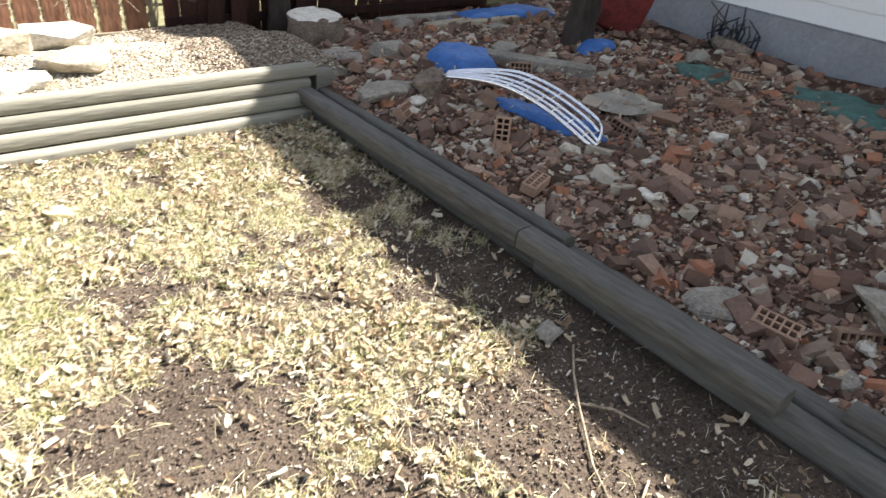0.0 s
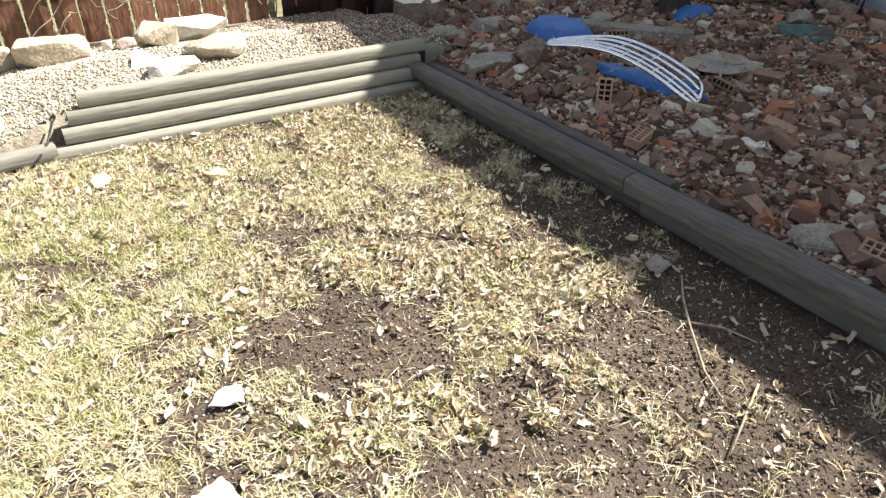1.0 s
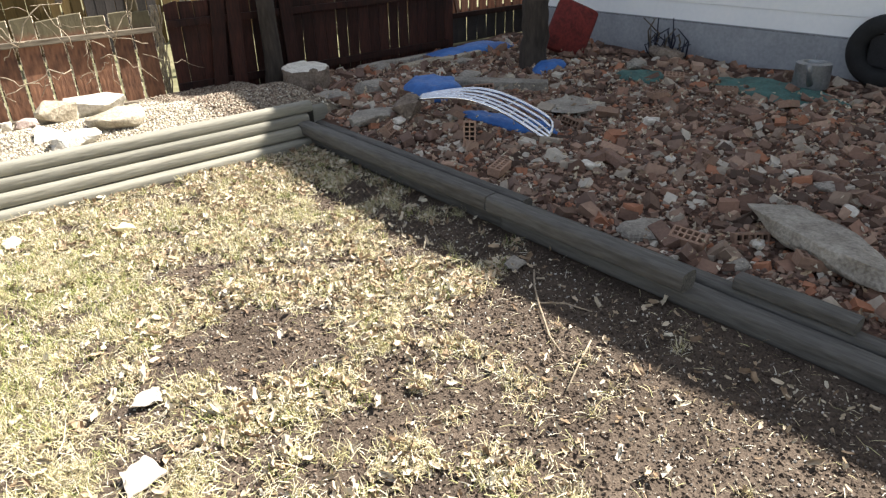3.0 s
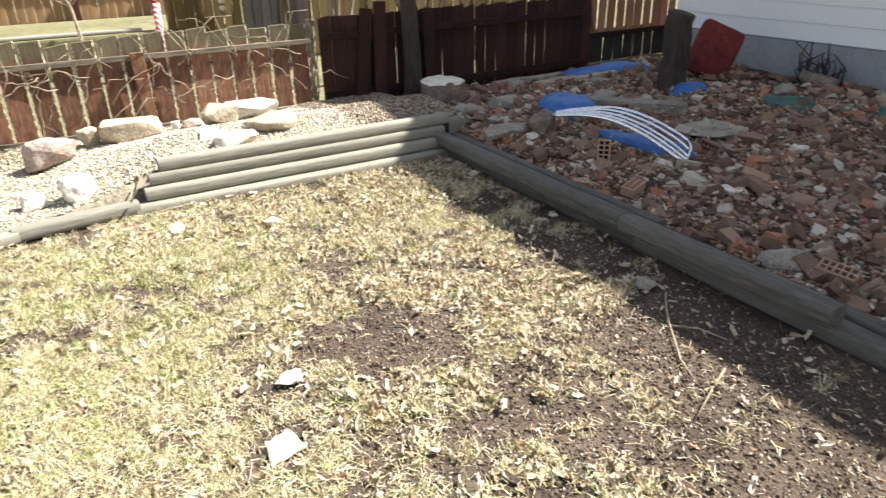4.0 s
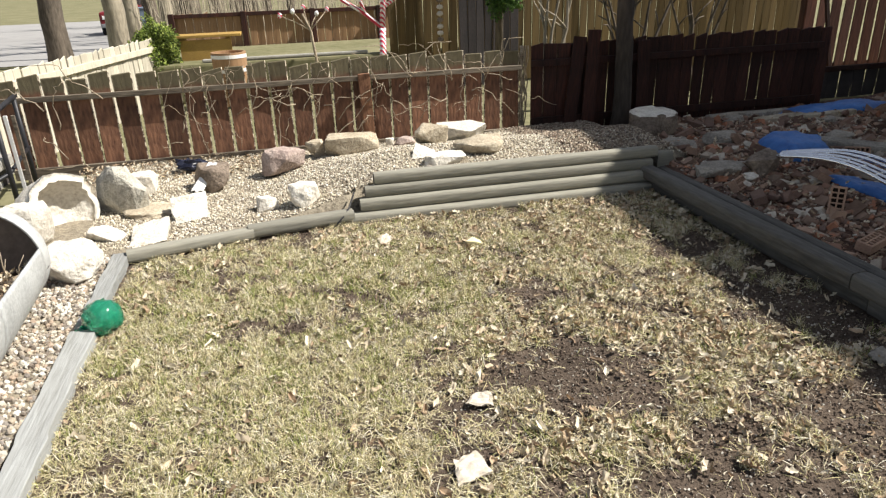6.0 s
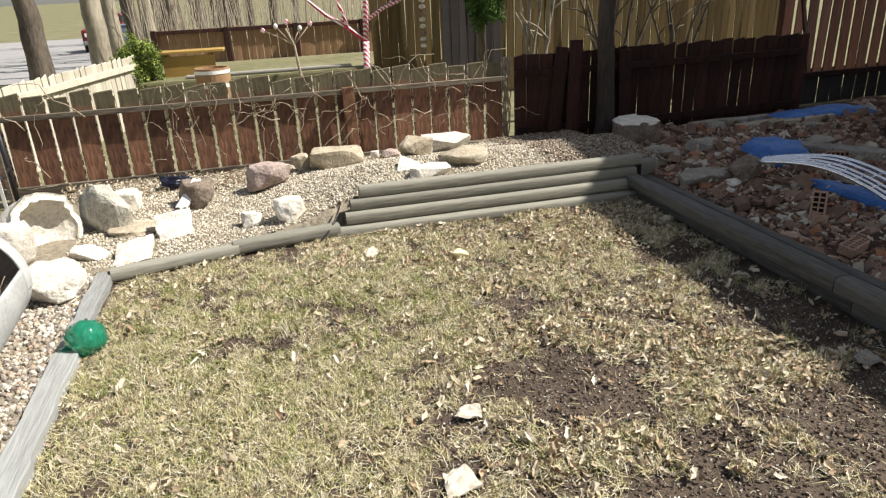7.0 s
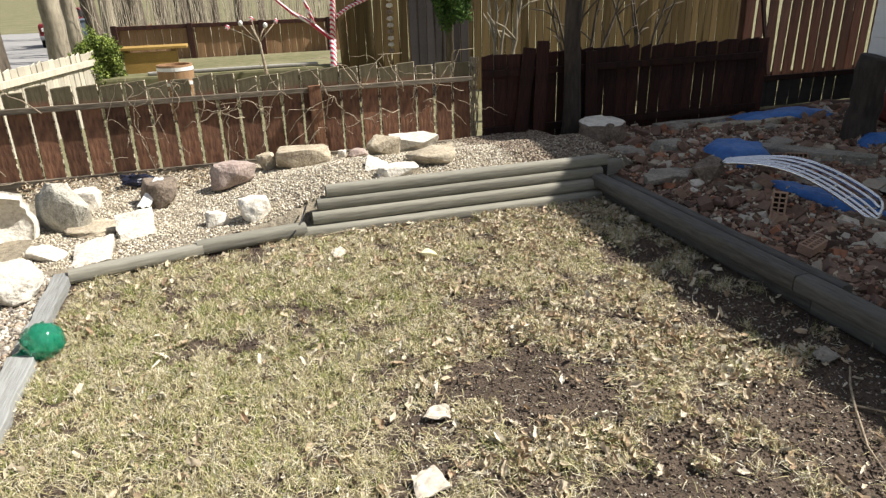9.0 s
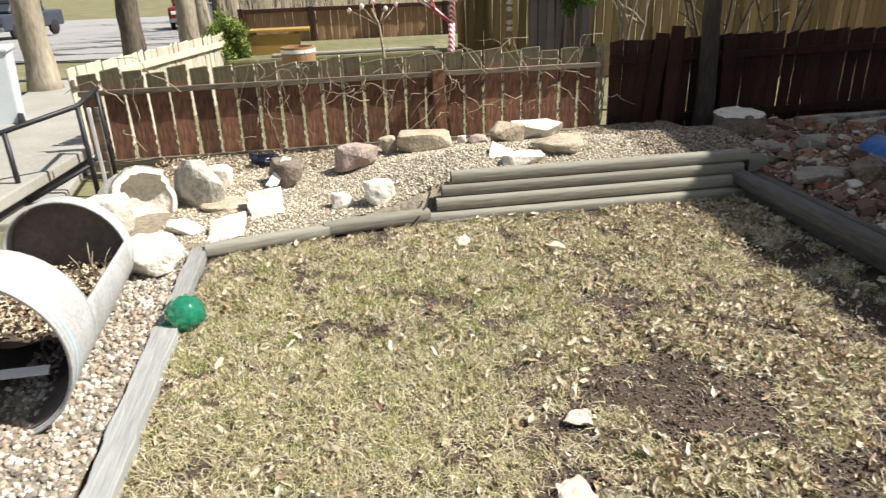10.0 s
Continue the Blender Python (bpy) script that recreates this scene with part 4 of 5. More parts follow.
foot = lathe("concrete_footing", [(0.001, 0.0), (0.25, 0.0), (0.265, 0.06), (0.262, 0.2), (0.268, 0.27), (0.25, 0.29), (0.15, 0.285), (0.001, 0.29)], BROWNSTONE, None, 28, pose(0.74, 1.3, 0.09) @ Matrix.Scale(0.92, 4), label="round grey concrete footing with a chipped pale top and shade-darkened sides", category="concrete block")
for v in foot.data.vertices:
    v.co += Vector((noise.noise(v.co * 9), noise.noise(v.co * 9 + Vector((5, 0, 0))), 0.9 * noise.noise(v.co * 12))) * 0.034
# Top gets a paler stone than the sides; side shade sits in the colours.
foot.data.materials.append(LIMESTONE)
for poly in foot.data.polygons:
    poly.material_index = int(poly.normal.z > 0.6 and poly.center.z > 0.2)

can = new("watering_can")
tagged(can, "old galvanised watering can lying on the turquoise sheet", "watering can")
can.matrix_basis = pose(3.72, -2.6, on_rubble(3.72, -2.6, -0.06), 0, 0, 20)
lathe("body", [(0.001, 0.0), (0.15, 0.0), (0.155, 0.02), (0.15, 0.2), (0.152, 0.215), (0.14, 0.22), (0.09, 0.225), (0.085, 0.21), (0.08, 0.05), (0.001, 0.04)], GALV, can)
tube("spout", [(-0.14, 0, 0.05), (-0.22, 0.02, 0.14), (-0.28, 0.03, 0.24)], [0.03, 0.022, 0.018], GALV, can)
tube("handle", [(0.14, 0, 0.2), (0.2, 0, 0.24), (0.22, 0, 0.16), (0.15, 0, 0.06)], 0.01, GALV, can)

plant = new("dead_shrub")
tagged(plant, "dark dead shrub against the foundation", "shrub")
_rng = random.Random(8)
for k in range(26):
    a, r = _rng.uniform(0, 6.28), _rng.uniform(0.05, 0.25)
    x, y = 4.3 + r * math.cos(a) * 0.5, -0.75 + r * math.sin(a)
    h = _rng.uniform(0.1, 0.3) if k > 3 else 0.4
    tube("twig", [(x, y, 0.2), (x + _rng.uniform(-0.05, 0.05), y + _rng.uniform(-0.08, 0.08), 0.25 + h * 0.6), (x + _rng.uniform(-0.1, 0.1), y + _rng.uniform(-0.15, 0.15), 0.25 + h)], [0.012, 0.01, 0.006], BLACKBAG if k % 3 else BARK, plant, 5)
stone(4.2, -0.8, 0.22, 0.4, 0.5, 0.14, BROWNSTONE, "dark stone beside the dead shrub", 81)


# ---- left side: planks, ball, drum, bowl, railing ----
def plank(x0, y0, x1, y1, w, h, z, label):
    d = Vector((x1 - x0, y1 - y0, 0))
    bm = box_bm(d.length, w, h, 0.006)
    for k in range(1, 40):
        bmesh.ops.bisect_plane(bm, geom=bm.verts[:] + bm.edges[:] + bm.faces[:], plane_co=((k / 40 - 0.5) * d.length, 0, 0), plane_no=(1, 0, 0))
    for v in bm.verts:
        v.co.y += 0.014 * noise.noise(Vector((v.co.x * 6, v.co.y * 8, y0))) + 0.007 * noise.noise(Vector((v.co.x * 25, v.co.y * 8, y0)))
        v.co.z += 0.006 * noise.noise(Vector((v.co.x * 9, v.co.y * 20, y0)))
    put("edging_plank", from_bm("edging_plank", bm), PLANKGREY, None, label, "", "plank", "edging planks", Matrix.Translation(((x0 + x1) / 2, (y0 + y1) / 2, z + h / 2)) @ Matrix.Rotation(math.atan2(d.y, d.x), 4, "Z"))


plank(-4.24, -0.4, -4.23, -1.5, 0.1, 0.07, 0.0, "weathered grey edging plank beside the gravel")
plank(-4.22, -1.51, -4.17, -3.95, 0.125, 0.07, 0.0, "weathered grey edging plank beside the gravel")

GREENBALL = bpy.data.materials.new("green_plastic")
GREENBALL.use_nodes = True
_b = GREENBALL.node_tree.nodes["Principled BSDF"]
_b.inputs["Base Color"].default_value = (0.03, 0.42, 0.24, 1)
_b.inputs["Roughness"].default_value = 0.12
_b.inputs["Transmission Weight"].default_value = 0.7
_b.inputs["Coat Weight"].default_value = 0.6
ball = new("garden_ball")
tagged(ball, "shiny translucent green faceted ball on the plank edging", "ball")
ball.matrix_basis = pose(-4.13, -1.46, 0.1)
bm = bmesh.new()
bmesh.ops.create_icosphere(bm, subdivisions=4, radius=0.105)
for v in bm.verts:
    d = v.co.normalized()
    v.co += d * (0.012 * noise.noise(d * 6 + Vector((3, 1, 2))) + 0.008 * noise.noise(d * 2.5))
    v.co.z *= 0.92
put("globe", from_bm("globe", bm, True), GREENBALL, ball)
tube("neck", [(-0.08, -0.03, -0.05), (-0.14, -0.06, -0.065)], [0.04, 0.03], GREENBALL, ball, 12)


def build_drum():
    d = new("cut_drum")
    tagged(d, "white plastic drum lying with its upper side cut open", "drum")
    d.matrix_basis = pose(0, 0, 0)

    def centre(y):
        t = (y + 2.3) / 1.3
        return -4.755 - 0.045 * t, 0.37 - 0.03 * t, 0.38 - 0.05 * t

    def shell(name, y0, y1, a0, a1, r_out, r_in, material, n=48, m=14):
        verts, faces = [], []
        for j in range(m + 1):
            y = y0 + (y1 - y0) * j / m
            cx, cz, r = centre(y)
            for rr in (r + r_out, r + r_in):
                for k in range(n + 1):
                    u = a0 + (a1 - a0) * k / n
                    verts.append((cx + rr * math.cos(u), y, cz + rr * math.sin(u)))
        row = 2 * (n + 1)
        for j in range(m):
            for k in range(n):
                a, b = j * row + k, (j + 1) * row + k
                faces.append((a, a + 1, b + 1, b))
                faces.append((a + n + 1, b + n + 1, b + n + 2, a + n + 2))
            if a1 - a0 < 6.2:
                faces.append((j * row, (j + 1) * row, (j + 1) * row + n + 1, j * row + n + 1))
                faces.append((j * row + n, j * row + 2 * n + 1, (j + 1) * row + 2 * n + 1, (j + 1) * row + n))
        for j in (0, m):
            for k in range(n):
                a = j * row + k
                faces.append((a, a + n + 1, a + n + 2, a + 1) if j == 0 else (a, a + 1, a + n + 2, a + n + 1))
        return put(name, mesh(name, verts, faces, True), material, d)

    shell("near_ring", -2.3, -1.92, 0, 2 * math.pi, 0.0, -0.012, WHITEPLASTIC)
    shell("lower_wall", -1.92, -1.1, radians(168), radians(372), 0.0, -0.012, WHITEPLASTIC)
    shell("far_ring", -1.1, -0.98, 0, 2 * math.pi, 0.0, -0.012, WHITEPLASTIC)
    shell("blue_band", -2.235, -2.215, 0, 2 * math.pi, 0.003, 0.0005, PALEBLUE, m=1)
    shell("rim", -2.31, -2.285, 0, 2 * math.pi, 0.008, -0.004, WHITEPLASTIC, m=1)
    # Dark inner skins and end plate stand in for the drum's inner shade.
    shell("lining", -2.29, -1.0, radians(182), radians(358), -0.013, -0.017, DRUMSHADE)
    shell("near_lining", -2.29, -1.93, 0, 2 * math.pi, -0.013, -0.016, DRUMSHADE)
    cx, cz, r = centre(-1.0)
    lathe("end_plate", [(0.001, 0), (r - 0.014, 0), (r - 0.014, 0.02), (0.001, 0.02)], DRUMSHADE, d, at=pose(cx, -0.99, cz, 90, 0, 0))
    put("white_strip", from_bm("white_strip", box_bm(0.42, 0.05, 0.012, 0.003)), WHITEPAINT, d, at=pose(-4.82, -2.02, 0.16, 25, 2, 4))
    mound = sheet("soil_fill", -5.1, -4.455, -1.9, -1.02, 0.03, lambda x, y: 0.24 + 0.3 * (x + 4.78) ** 2 + 0.03 * waves(x, y, 9), SOIL, "", "")
    mound.parent = d
    del mound["kind"]
    return d


build_drum()
bowl = new("concrete_planter")
tagged(bowl, "broken white concrete planter shell with a drain hole", "planter")
bowl.matrix_basis = pose(-4.68, 0.24, 0.2) @ look((0, 0, 0), (0.9, -0.4, 0.16)) @ Matrix.Scale(1.12, 4)
bm = bmesh.new()
_rings, _sides, _rows = 12, 36, []
for layer, rad in ((0, 0.34), (1, 0.275)):
    grid = []
    for i in range(_rings + 1):
        for k in range(_sides):
            u = 2 * math.pi * k / _sides
            reach = 1.4 + 0.22 * noise.noise(Vector((math.cos(u) * 1.4, math.sin(u) * 1.4, 3.0))) + 0.12 * noise.noise(Vector((math.cos(u) * 5, math.sin(u) * 5, 1.0)))
            w = 0.03 + reach * i / _rings
            d = Vector((math.sin(w) * math.cos(u), 0.82 * math.sin(w) * math.sin(u), math.cos(w)))
            grid.append(bm.verts.new(d * (rad + 0.02 * noise.noise(d * 4) + 0.008 * noise.noise(d * 14 + Vector((layer, 0, 0))))))
    _rows.append(grid)
for i in range(_rings):
    for k in range(_sides):
        q = [i * _sides + k, i * _sides + (k + 1) % _sides, (i + 1) * _sides + (k + 1) % _sides, (i + 1) * _sides + k]
        bm.faces.new([_rows[0][p] for p in q[::-1]])
        bm.faces.new([_rows[1][p] for p in q])
for k in range(_sides):
    p, q = _rings * _sides + k, _rings * _sides + (k + 1) % _sides
    bm.faces.new([_rows[0][p], _rows[0][q], _rows[1][q], _rows[1][p]])
for g in _rows:
    bm.faces.new(g[:_sides])
put("shell", from_bm("shell", bm, True), LIMESTONE, bowl)
# Dark disc painted as the opening's shade; the shell is not pierced.
lathe("drain_hole", [(0.001, 0.262), (0.03, 0.262), (0.034, 0.268), (0.001, 0.272)], HOLE, bowl, 14, at=pose(0.0, 0.03, 0))
disc = stone(-4.4, 0.66, on_gravel(-4.4, 0.66), 0.5, 0.24, 0.4, GREYSTONE, "round grey concrete disc standing behind the planter", 91, cuts=60, flat=0.98, rz=-35, name="concrete_disc", category="concrete disc")
stone(-4.93, 0.0, 0.02, 0.36, 0.36, 0.36, LIMESTONE, "white broken concrete lump beside the planter", 92)

bag = stone(-3.95, 1.55, on_gravel(-3.95, 1.55), 0.3, 0.2, 0.16, BLACKBAG, "crumpled dark blue plastic bag by the fence", 93, cuts=14, rough=0.25, name="plastic_bag", category="bag")

rail = new("handrail")
tagged(rail, "black metal pipe handrail beside the concrete walk", "handrail")
tube("top_rail", [(-5.42, 1.9, 0.86), (-5.39, 1.23, 0.81), (-5.9, 0.98, 0.68), (-7.6, 0.1, 0.3)], 0.022, BLACKMETAL, rail, 10)
tube("lower_rail", [(-5.42, 1.9, 0.38), (-5.39, 1.23, 0.3), (-5.9, 0.98, 0.06)], 0.018, BLACKMETAL, rail, 10)
for x, y, h in ((-5.39, 1.23, 0.8), (-5.9, 0.98, 0.67), (-5.42, 1.85, 0.85)):
    tube("post", [(x, y, -0.03), (x, y, h)], 0.022, BLACKMETAL, rail, 10)
for x in (-5.33, -5.27):
    put("picket", from_bm("picket", box_bm(0.03, 0.02, 0.8, 0.003)), WHITEPAINT if x < -5.3 else RAILWOOD, rail, "white painted picket", at=pose(x, 1.3, 0.38))

tube("black_cord", [(-2.58, -0.02, 0.21), (-2.64, -0.13, 0.12), (-2.7, -0.19, 0.07), (-2.78, -0.24, 0.01)], 0.007, BLACKMETAL, None, 6, label="thin black cord over the stacked timbers", category="cord")

# ---- dry vines on the fence ----
vine = new("dry_vine")
tagged(vine, "tangle of bare dry vine stems on the low fence", "vine")
_rng = random.Random(21)
for k in range(66):
    x = _rng.choice((-4.9, -4.0, -3.6, -3.3, -2.9, -2.6, -2.2, -1.9, -1.6, -1.3, -1.0, -0.8)) + _rng.uniform(-0.3, 0.3)
    z, pts = _rng.uniform(0.1, 0.85), []
    dx, dz = _rng.uniform(-0.13, 0.13), _rng.uniform(-0.01, 0.1)
    for i in range(9):
        pts.append((x, 1.87 - 0.05 * _rng.random(), z))
        x += 0.6 * dx + _rng.uniform(-0.04, 0.04)
        z += dz + _rng.uniform(-0.05, 0.05)
        dz -= 0.006
        z = min(max(z, 0.16), 1.12)
    r = _rng.uniform(0.003, 0.0065)
    tube("stem", pts, [r * (1 - 0.07 * i) for i in range(9)], TWIGWOOD, vine, 5)
for k in range(12):
    x, pts = -0.45 + _rng.uniform(-0.03, 0.03), []
    for i in range(8):
        pts.append((x + _rng.uniform(-0.035, 0.035), 2.06 + _rng.uniform(-0.02, 0.05), 0.1 + 0.13 * i))
    tube("stem", pts, 0.007, TWIGWOOD, vine, 5)


# ---- lawn ----
def cover(x, y):
    """How much of the soil the dry grass hides, 0 to 1."""
    c = 0.7 + 1.1 * (vnoise(x, y, 2.9, 8) - 0.5) + 1.7 * (vnoise(x, y, 9.0, 4) - 0.5) + 0.2 * smooth01(-1.8, -3.2, x)
    c = c - 1.3 * np.exp(-(((x + 1.8) / 0.38) ** 2 + ((y + 2.62) / 0.33) ** 2) ** 1.5)
    c = c - 0.9 * smooth01(-1.45, -0.95, x + 0.12 * waves(y, x, 3)) * smooth01(-2.95, -3.5, y)
    c = c - 0.75 * smooth01(-0.85, -0.5, x) * smooth01(-0.9, -1.8, y)
    c = c - 0.8 * np.exp(-(((x + 3.35) / 0.16) ** 2 + ((y + 1.65) / 0.12) ** 2))
    c = c - 0.25 * np.exp(-(((x + 1.5) / 0.5) ** 2 + ((y + 3.4) / 0.3) ** 2))
    return np.clip(c, 0.025, 1.0)


def lawn_places(n, rng, power=1.0, x0=-4.16, x1=-0.1, y0=-6.6, y1=-0.13):
    x, y = rng.uniform(x0, x1, 3 * n), rng.uniform(y0, y1, 3 * n)
    line = np.where(x < -2.6, -0.17 - 0.2 * (-2.6 - x) , -0.15)
    keep = (rng.uniform(0, 1, 3 * n) < cover(x, y) ** power) & (y < line)
    return x[keep][:n], y[keep][:n]


rng = np.random.default_rng(1)
# lying straw
x, y = lawn_places(85000, rng)
n = len(x)
strand_v = [(-0.5, -0.5, 0), (0.0, -0.5, 0.06), (0.5, -0.1, 0), (0.5, 0.1, 0), (0.0, 0.5, 0.06), (-0.5, 0.5, 0)]
strand_f = [(0, 1, 4, 5), (1, 2, 3, 4)]
length = rng.uniform(0.025, 0.085, n)
sizes = np.stack([length, rng.uniform(0.0014, 0.0032, n), length * 1.6], 1)
scatter("dry_grass", strand_v, strand_f, np.stack([x, y, lawn_z(x, y) + rng.uniform(0.002, 0.022, n)], 1), turns_of(n, rng, 0.3), sizes, STRAW, "matted pale dry grass lying over the lawn", "grass")
# standing tufts
blade_v = [(-0.5, 0, 0), (0.5, 0, 0), (0.4, 0.18, 0.5), (-0.4, 0.18, 0.5), (0.08, 0.55, 0.95), (-0.08, 0.55, 0.95)]
blade_f = [(0, 1, 2, 3), (3, 2, 4, 5)]
tx, ty = lawn_places(3000, rng, 1.3)
pick = rng.integers(0, len(tx), 110000)
x, y = tx[pick] + rng.normal(0, 0.021, len(pick)), ty[pick] + rng.normal(0, 0.021, len(pick))
ok = (x > -4.15) & (x < -0.12) & (y < -0.2)
x, y = x[ok], y[ok]
n = len(x)
h = rng.uniform(0.025, 0.075, n)
sizes = np.stack([rng.uniform(0.0022, 0.0045, n), h, h * 0.85], 1)
spin = turns_of(n, rng, 0.45)
scatter("dry_grass_tufts", blade_v, blade_f, np.stack([x, y, lawn_z(x, y)], 1), spin, sizes, STRAW, "short tufts of straw-coloured dead grass", "grass")
# greener tufts to the open side
tx, ty = lawn_places(2600, rng, 1.5)
green = np.exp(-(((tx + 3.0) / 1.1) ** 2 + ((ty + 1.5) / 0.9) ** 2)) + 0.22
ok = rng.uniform(0, 1, len(tx)) < green
tx, ty = tx[ok], ty[ok]
pick = rng.integers(0, len(tx), 30000)
x, y = tx[pick] + rng.normal(0, 0.03, len(pick)), ty[pick] + rng.normal(0, 0.03, len(pick))
ok = (x > -4.15) & (x < -0.12) & (y < -0.22)
x, y = x[ok], y[ok]
n = len(x)
h = rng.uniform(0.02, 0.055, n)
sizes = np.stack([rng.uniform(0.003, 0.005, n), h, h], 1)
scatter("green_grass_tufts", blade_v, blade_f, np.stack([x, y, lawn_z(x, y)], 1), turns_of(n, rng, 0.4), sizes, GREENGRASS, "sparse new green grass among the dead blades", "grass")
# dead leaves
leaf_v = [(-0.5, 0.02, 0.16), (-0.18, -0.02, 0.0), (0.16, 0.03, 0.02), (0.5, -0.05, 0.2), (-0.34, 0.22, 0.24), (-0.1, 0.16, 0.14), (0.06, 0.36, 0.32), (0.3, 0.18, 0.2), (-0.3, -0.16, 0.1), (-0.06, -0.34, 0.3), (0.14, -0.15, 0.1), (0.34, -0.28, 0.3)]
leaf_f = [(0, 1, 4), (4, 1, 5), (5, 1, 2), (5, 2, 6), (6, 2, 7), (7, 2, 3), (0, 8, 1), (8, 9, 1), (9, 10, 1), (1, 10, 2), (10, 11, 2), (11, 3, 2)]
curl_v = [(-0.5, -0.2, 0.3), (-0.5, 0.0, 0.0), (-0.4, 0.22, 0.34), (0.0, -0.3, 0.2), (0.02, 0.0, 0.06), (0.0, 0.28, 0.3), (0.42, -0.16, 0.4), (0.5, 0.02, 0.2), (0.36, 0.2, 0.5)]
curl_f = [(0, 3, 4), (0, 4, 1), (1, 4, 5), (1, 5, 2), (3, 6, 7), (3, 7, 4), (4, 7, 8), (4, 8, 5)]
for k, (count, lo, hi, lv, lf) in enumerate(((11000, 0.014, 0.034, curl_v, curl_f), (7500, 0.028, 0.06, leaf_v, leaf_f), (6000, 0.03, 0.068, curl_v, curl_f))):
    x, y = rng.uniform(-4.15, -0.12, count * 2), rng.uniform(-6.6, -0.18, count * 2)
    dens = 0.12 + 0.9 * smooth01(-2.8, -1.5, x) + 0.25 * smooth01(-1.2, -0.3, y)
    dens = (dens + 0.3 * (vnoise(x, y, 4.5, 31) > 0.68)) * np.clip(0.1 + 1.9 * (vnoise(x, y, 3.3, 11) * 0.6 + vnoise(x, y, 9.0, 12) * 0.7 - 0.25), 0.04, 1.5)
    dens = dens * (0.02 + 0.98 * np.clip(cover(x, y) + 0.02, 0, 1))
    keep = rng.uniform(0, 1, len(x)) < dens
    x, y = x[keep], y[keep]
    n = len(x)
    s = rng.uniform(lo, hi, n)
    sizes = np.stack([s, s * rng.uniform(0.4, 1.0, n), s * rng.uniform(0.4, 1.3, n)], 1)
    scatter("dead_leaves", lv, lf, np.stack([x, y, lawn_z(x, y) + rng.uniform(0.004, 0.03, n)], 1), turns_of(n, rng, 0.6), sizes, LEAF, "curled pale brown dead leaves scattered on the lawn", "leaves")
# leaves among the rubble and along the gravel
x, y = rng.uniform(0.15, 3.6, 1500), rng.uniform(-4.8, 1.6, 1500)
s = rng.uniform(0.025, 0.06, 1500)
scatter("dead_leaves", leaf_v, leaf_f, np.stack([x, y, rubble_z(x, y) + rng.uniform(0.02, 0.08, 1500)], 1), turns_of(1500, rng, 0.6), np.stack([s, s * 0.7, s], 1), LEAF, "dead leaves caught between the rubble", "leaves")
x, y = rng.uniform(-5.0, -3.2, 900), rng.uniform(1.35, 2.0, 900)
s = rng.uniform(0.025, 0.055, 900)
scatter("dead_leaves", leaf_v, leaf_f, np.stack([x, y, gravel_z(x, y) + rng.uniform(0.005, 0.03, 900)], 1), turns_of(900, rng, 0.5), np.stack([s, s * 0.7, s], 1), LEAF, "dead leaves along the foot of the fence", "leaves")
x, y = -4.78 + rng.uniform(-0.27, 0.29, 700), rng.uniform(-1.88, -1.04, 700)
s = rng.uniform(0.025, 0.06, 700)
scatter("dead_leaves", leaf_v, leaf_f, np.stack([x, y, 0.245 + 0.3 * (x + 4.78) ** 2 + 0.03 * waves(x, y, 9) + rng.uniform(0.0, 0.03, 700)], 1), turns_of(700, rng, 0.5), np.stack([s, s * 0.6, s], 1), LEAF, "dry leaves lying inside the cut drum", "leaves")
weed = new("dry_weed")
tagged(weed, "dry branching weed growing inside the cut drum", "weed")
for dx, dy, h in ((0, 0, 0.2), (0.05, 0.03, 0.15), (-0.06, 0.02, 0.13), (0.02, -0.06, 0.17), (-0.3, -0.25, 0.12), (-0.27, -0.2, 0.15)):
    px, py = -4.64 + dx, -1.2 + dy
    tube("stem", [(px, py, 0.23), (px + 0.3 * dx, py, 0.25 + h * 0.6), (px + dx, py + 0.02, 0.25 + h)], [0.004, 0.003, 0.002], TWIGWOOD, weed, 5)
# clods and chips on the bare soil
x, y = rng.uniform(-4.1, -0.1, 110000), rng.uniform(-6.0, -0.18, 110000)
keep = rng.uniform(0, 1, len(x)) < (1.05 - cover(x, y)) ** 1.5
x, y = x[keep], y[keep]
n = len(x)
s = 0.004 + 0.013 * rng.uniform(0, 1, n) ** 3
CLOD = mat("clods", (0.15, 0.115, 0.09), (0.07, 0.053, 0.042), 12.0, 0.95, 0.5, 80.0, island=0.45, spec=0.1)
scatter("soil_clods", shard_base(3), CUBE_F, np.stack([x, y, lawn_z(x, y) + s * 0.2], 1), turns_of(n, rng, 0.7), np.stack([s, s * 0.8, s * 0.6], 1), CLOD, "small dark clods of dry soil", "soil")
x, y = rng.uniform(-1.6, -0.1, 1000), rng.uniform(-4.9, -1.0, 1000)
s = rng.uniform(0.006, 0.026, 1000)
scatter("wood_chips", strand_v, strand_f, np.stack([x, y, lawn_z(x, y) + 0.008], 1), turns_of(1000, rng, 0.25), np.stack([s, rng.uniform(0.003, 0.006, 1000), s * 0.4], 1), CHIP, "pale wood chips and twigs on bare soil", "wood chips")


n = 9000
x, y = rng.uniform(-2.6, -0.2, n), rng.uniform(-4.9, -1.5, n)
s = 0.003 + 0.008 * rng.uniform(0, 1, n) ** 2
scatter("soil_grit", shard_base(5), CUBE_F, np.stack([x, y, lawn_z(x, y) + 0.004], 1), turns_of(n, rng, 0.7), np.stack([s, s * 0.8, s * 0.6], 1), PALEPEBBLE, "pale grit on the bare soil", "grit")


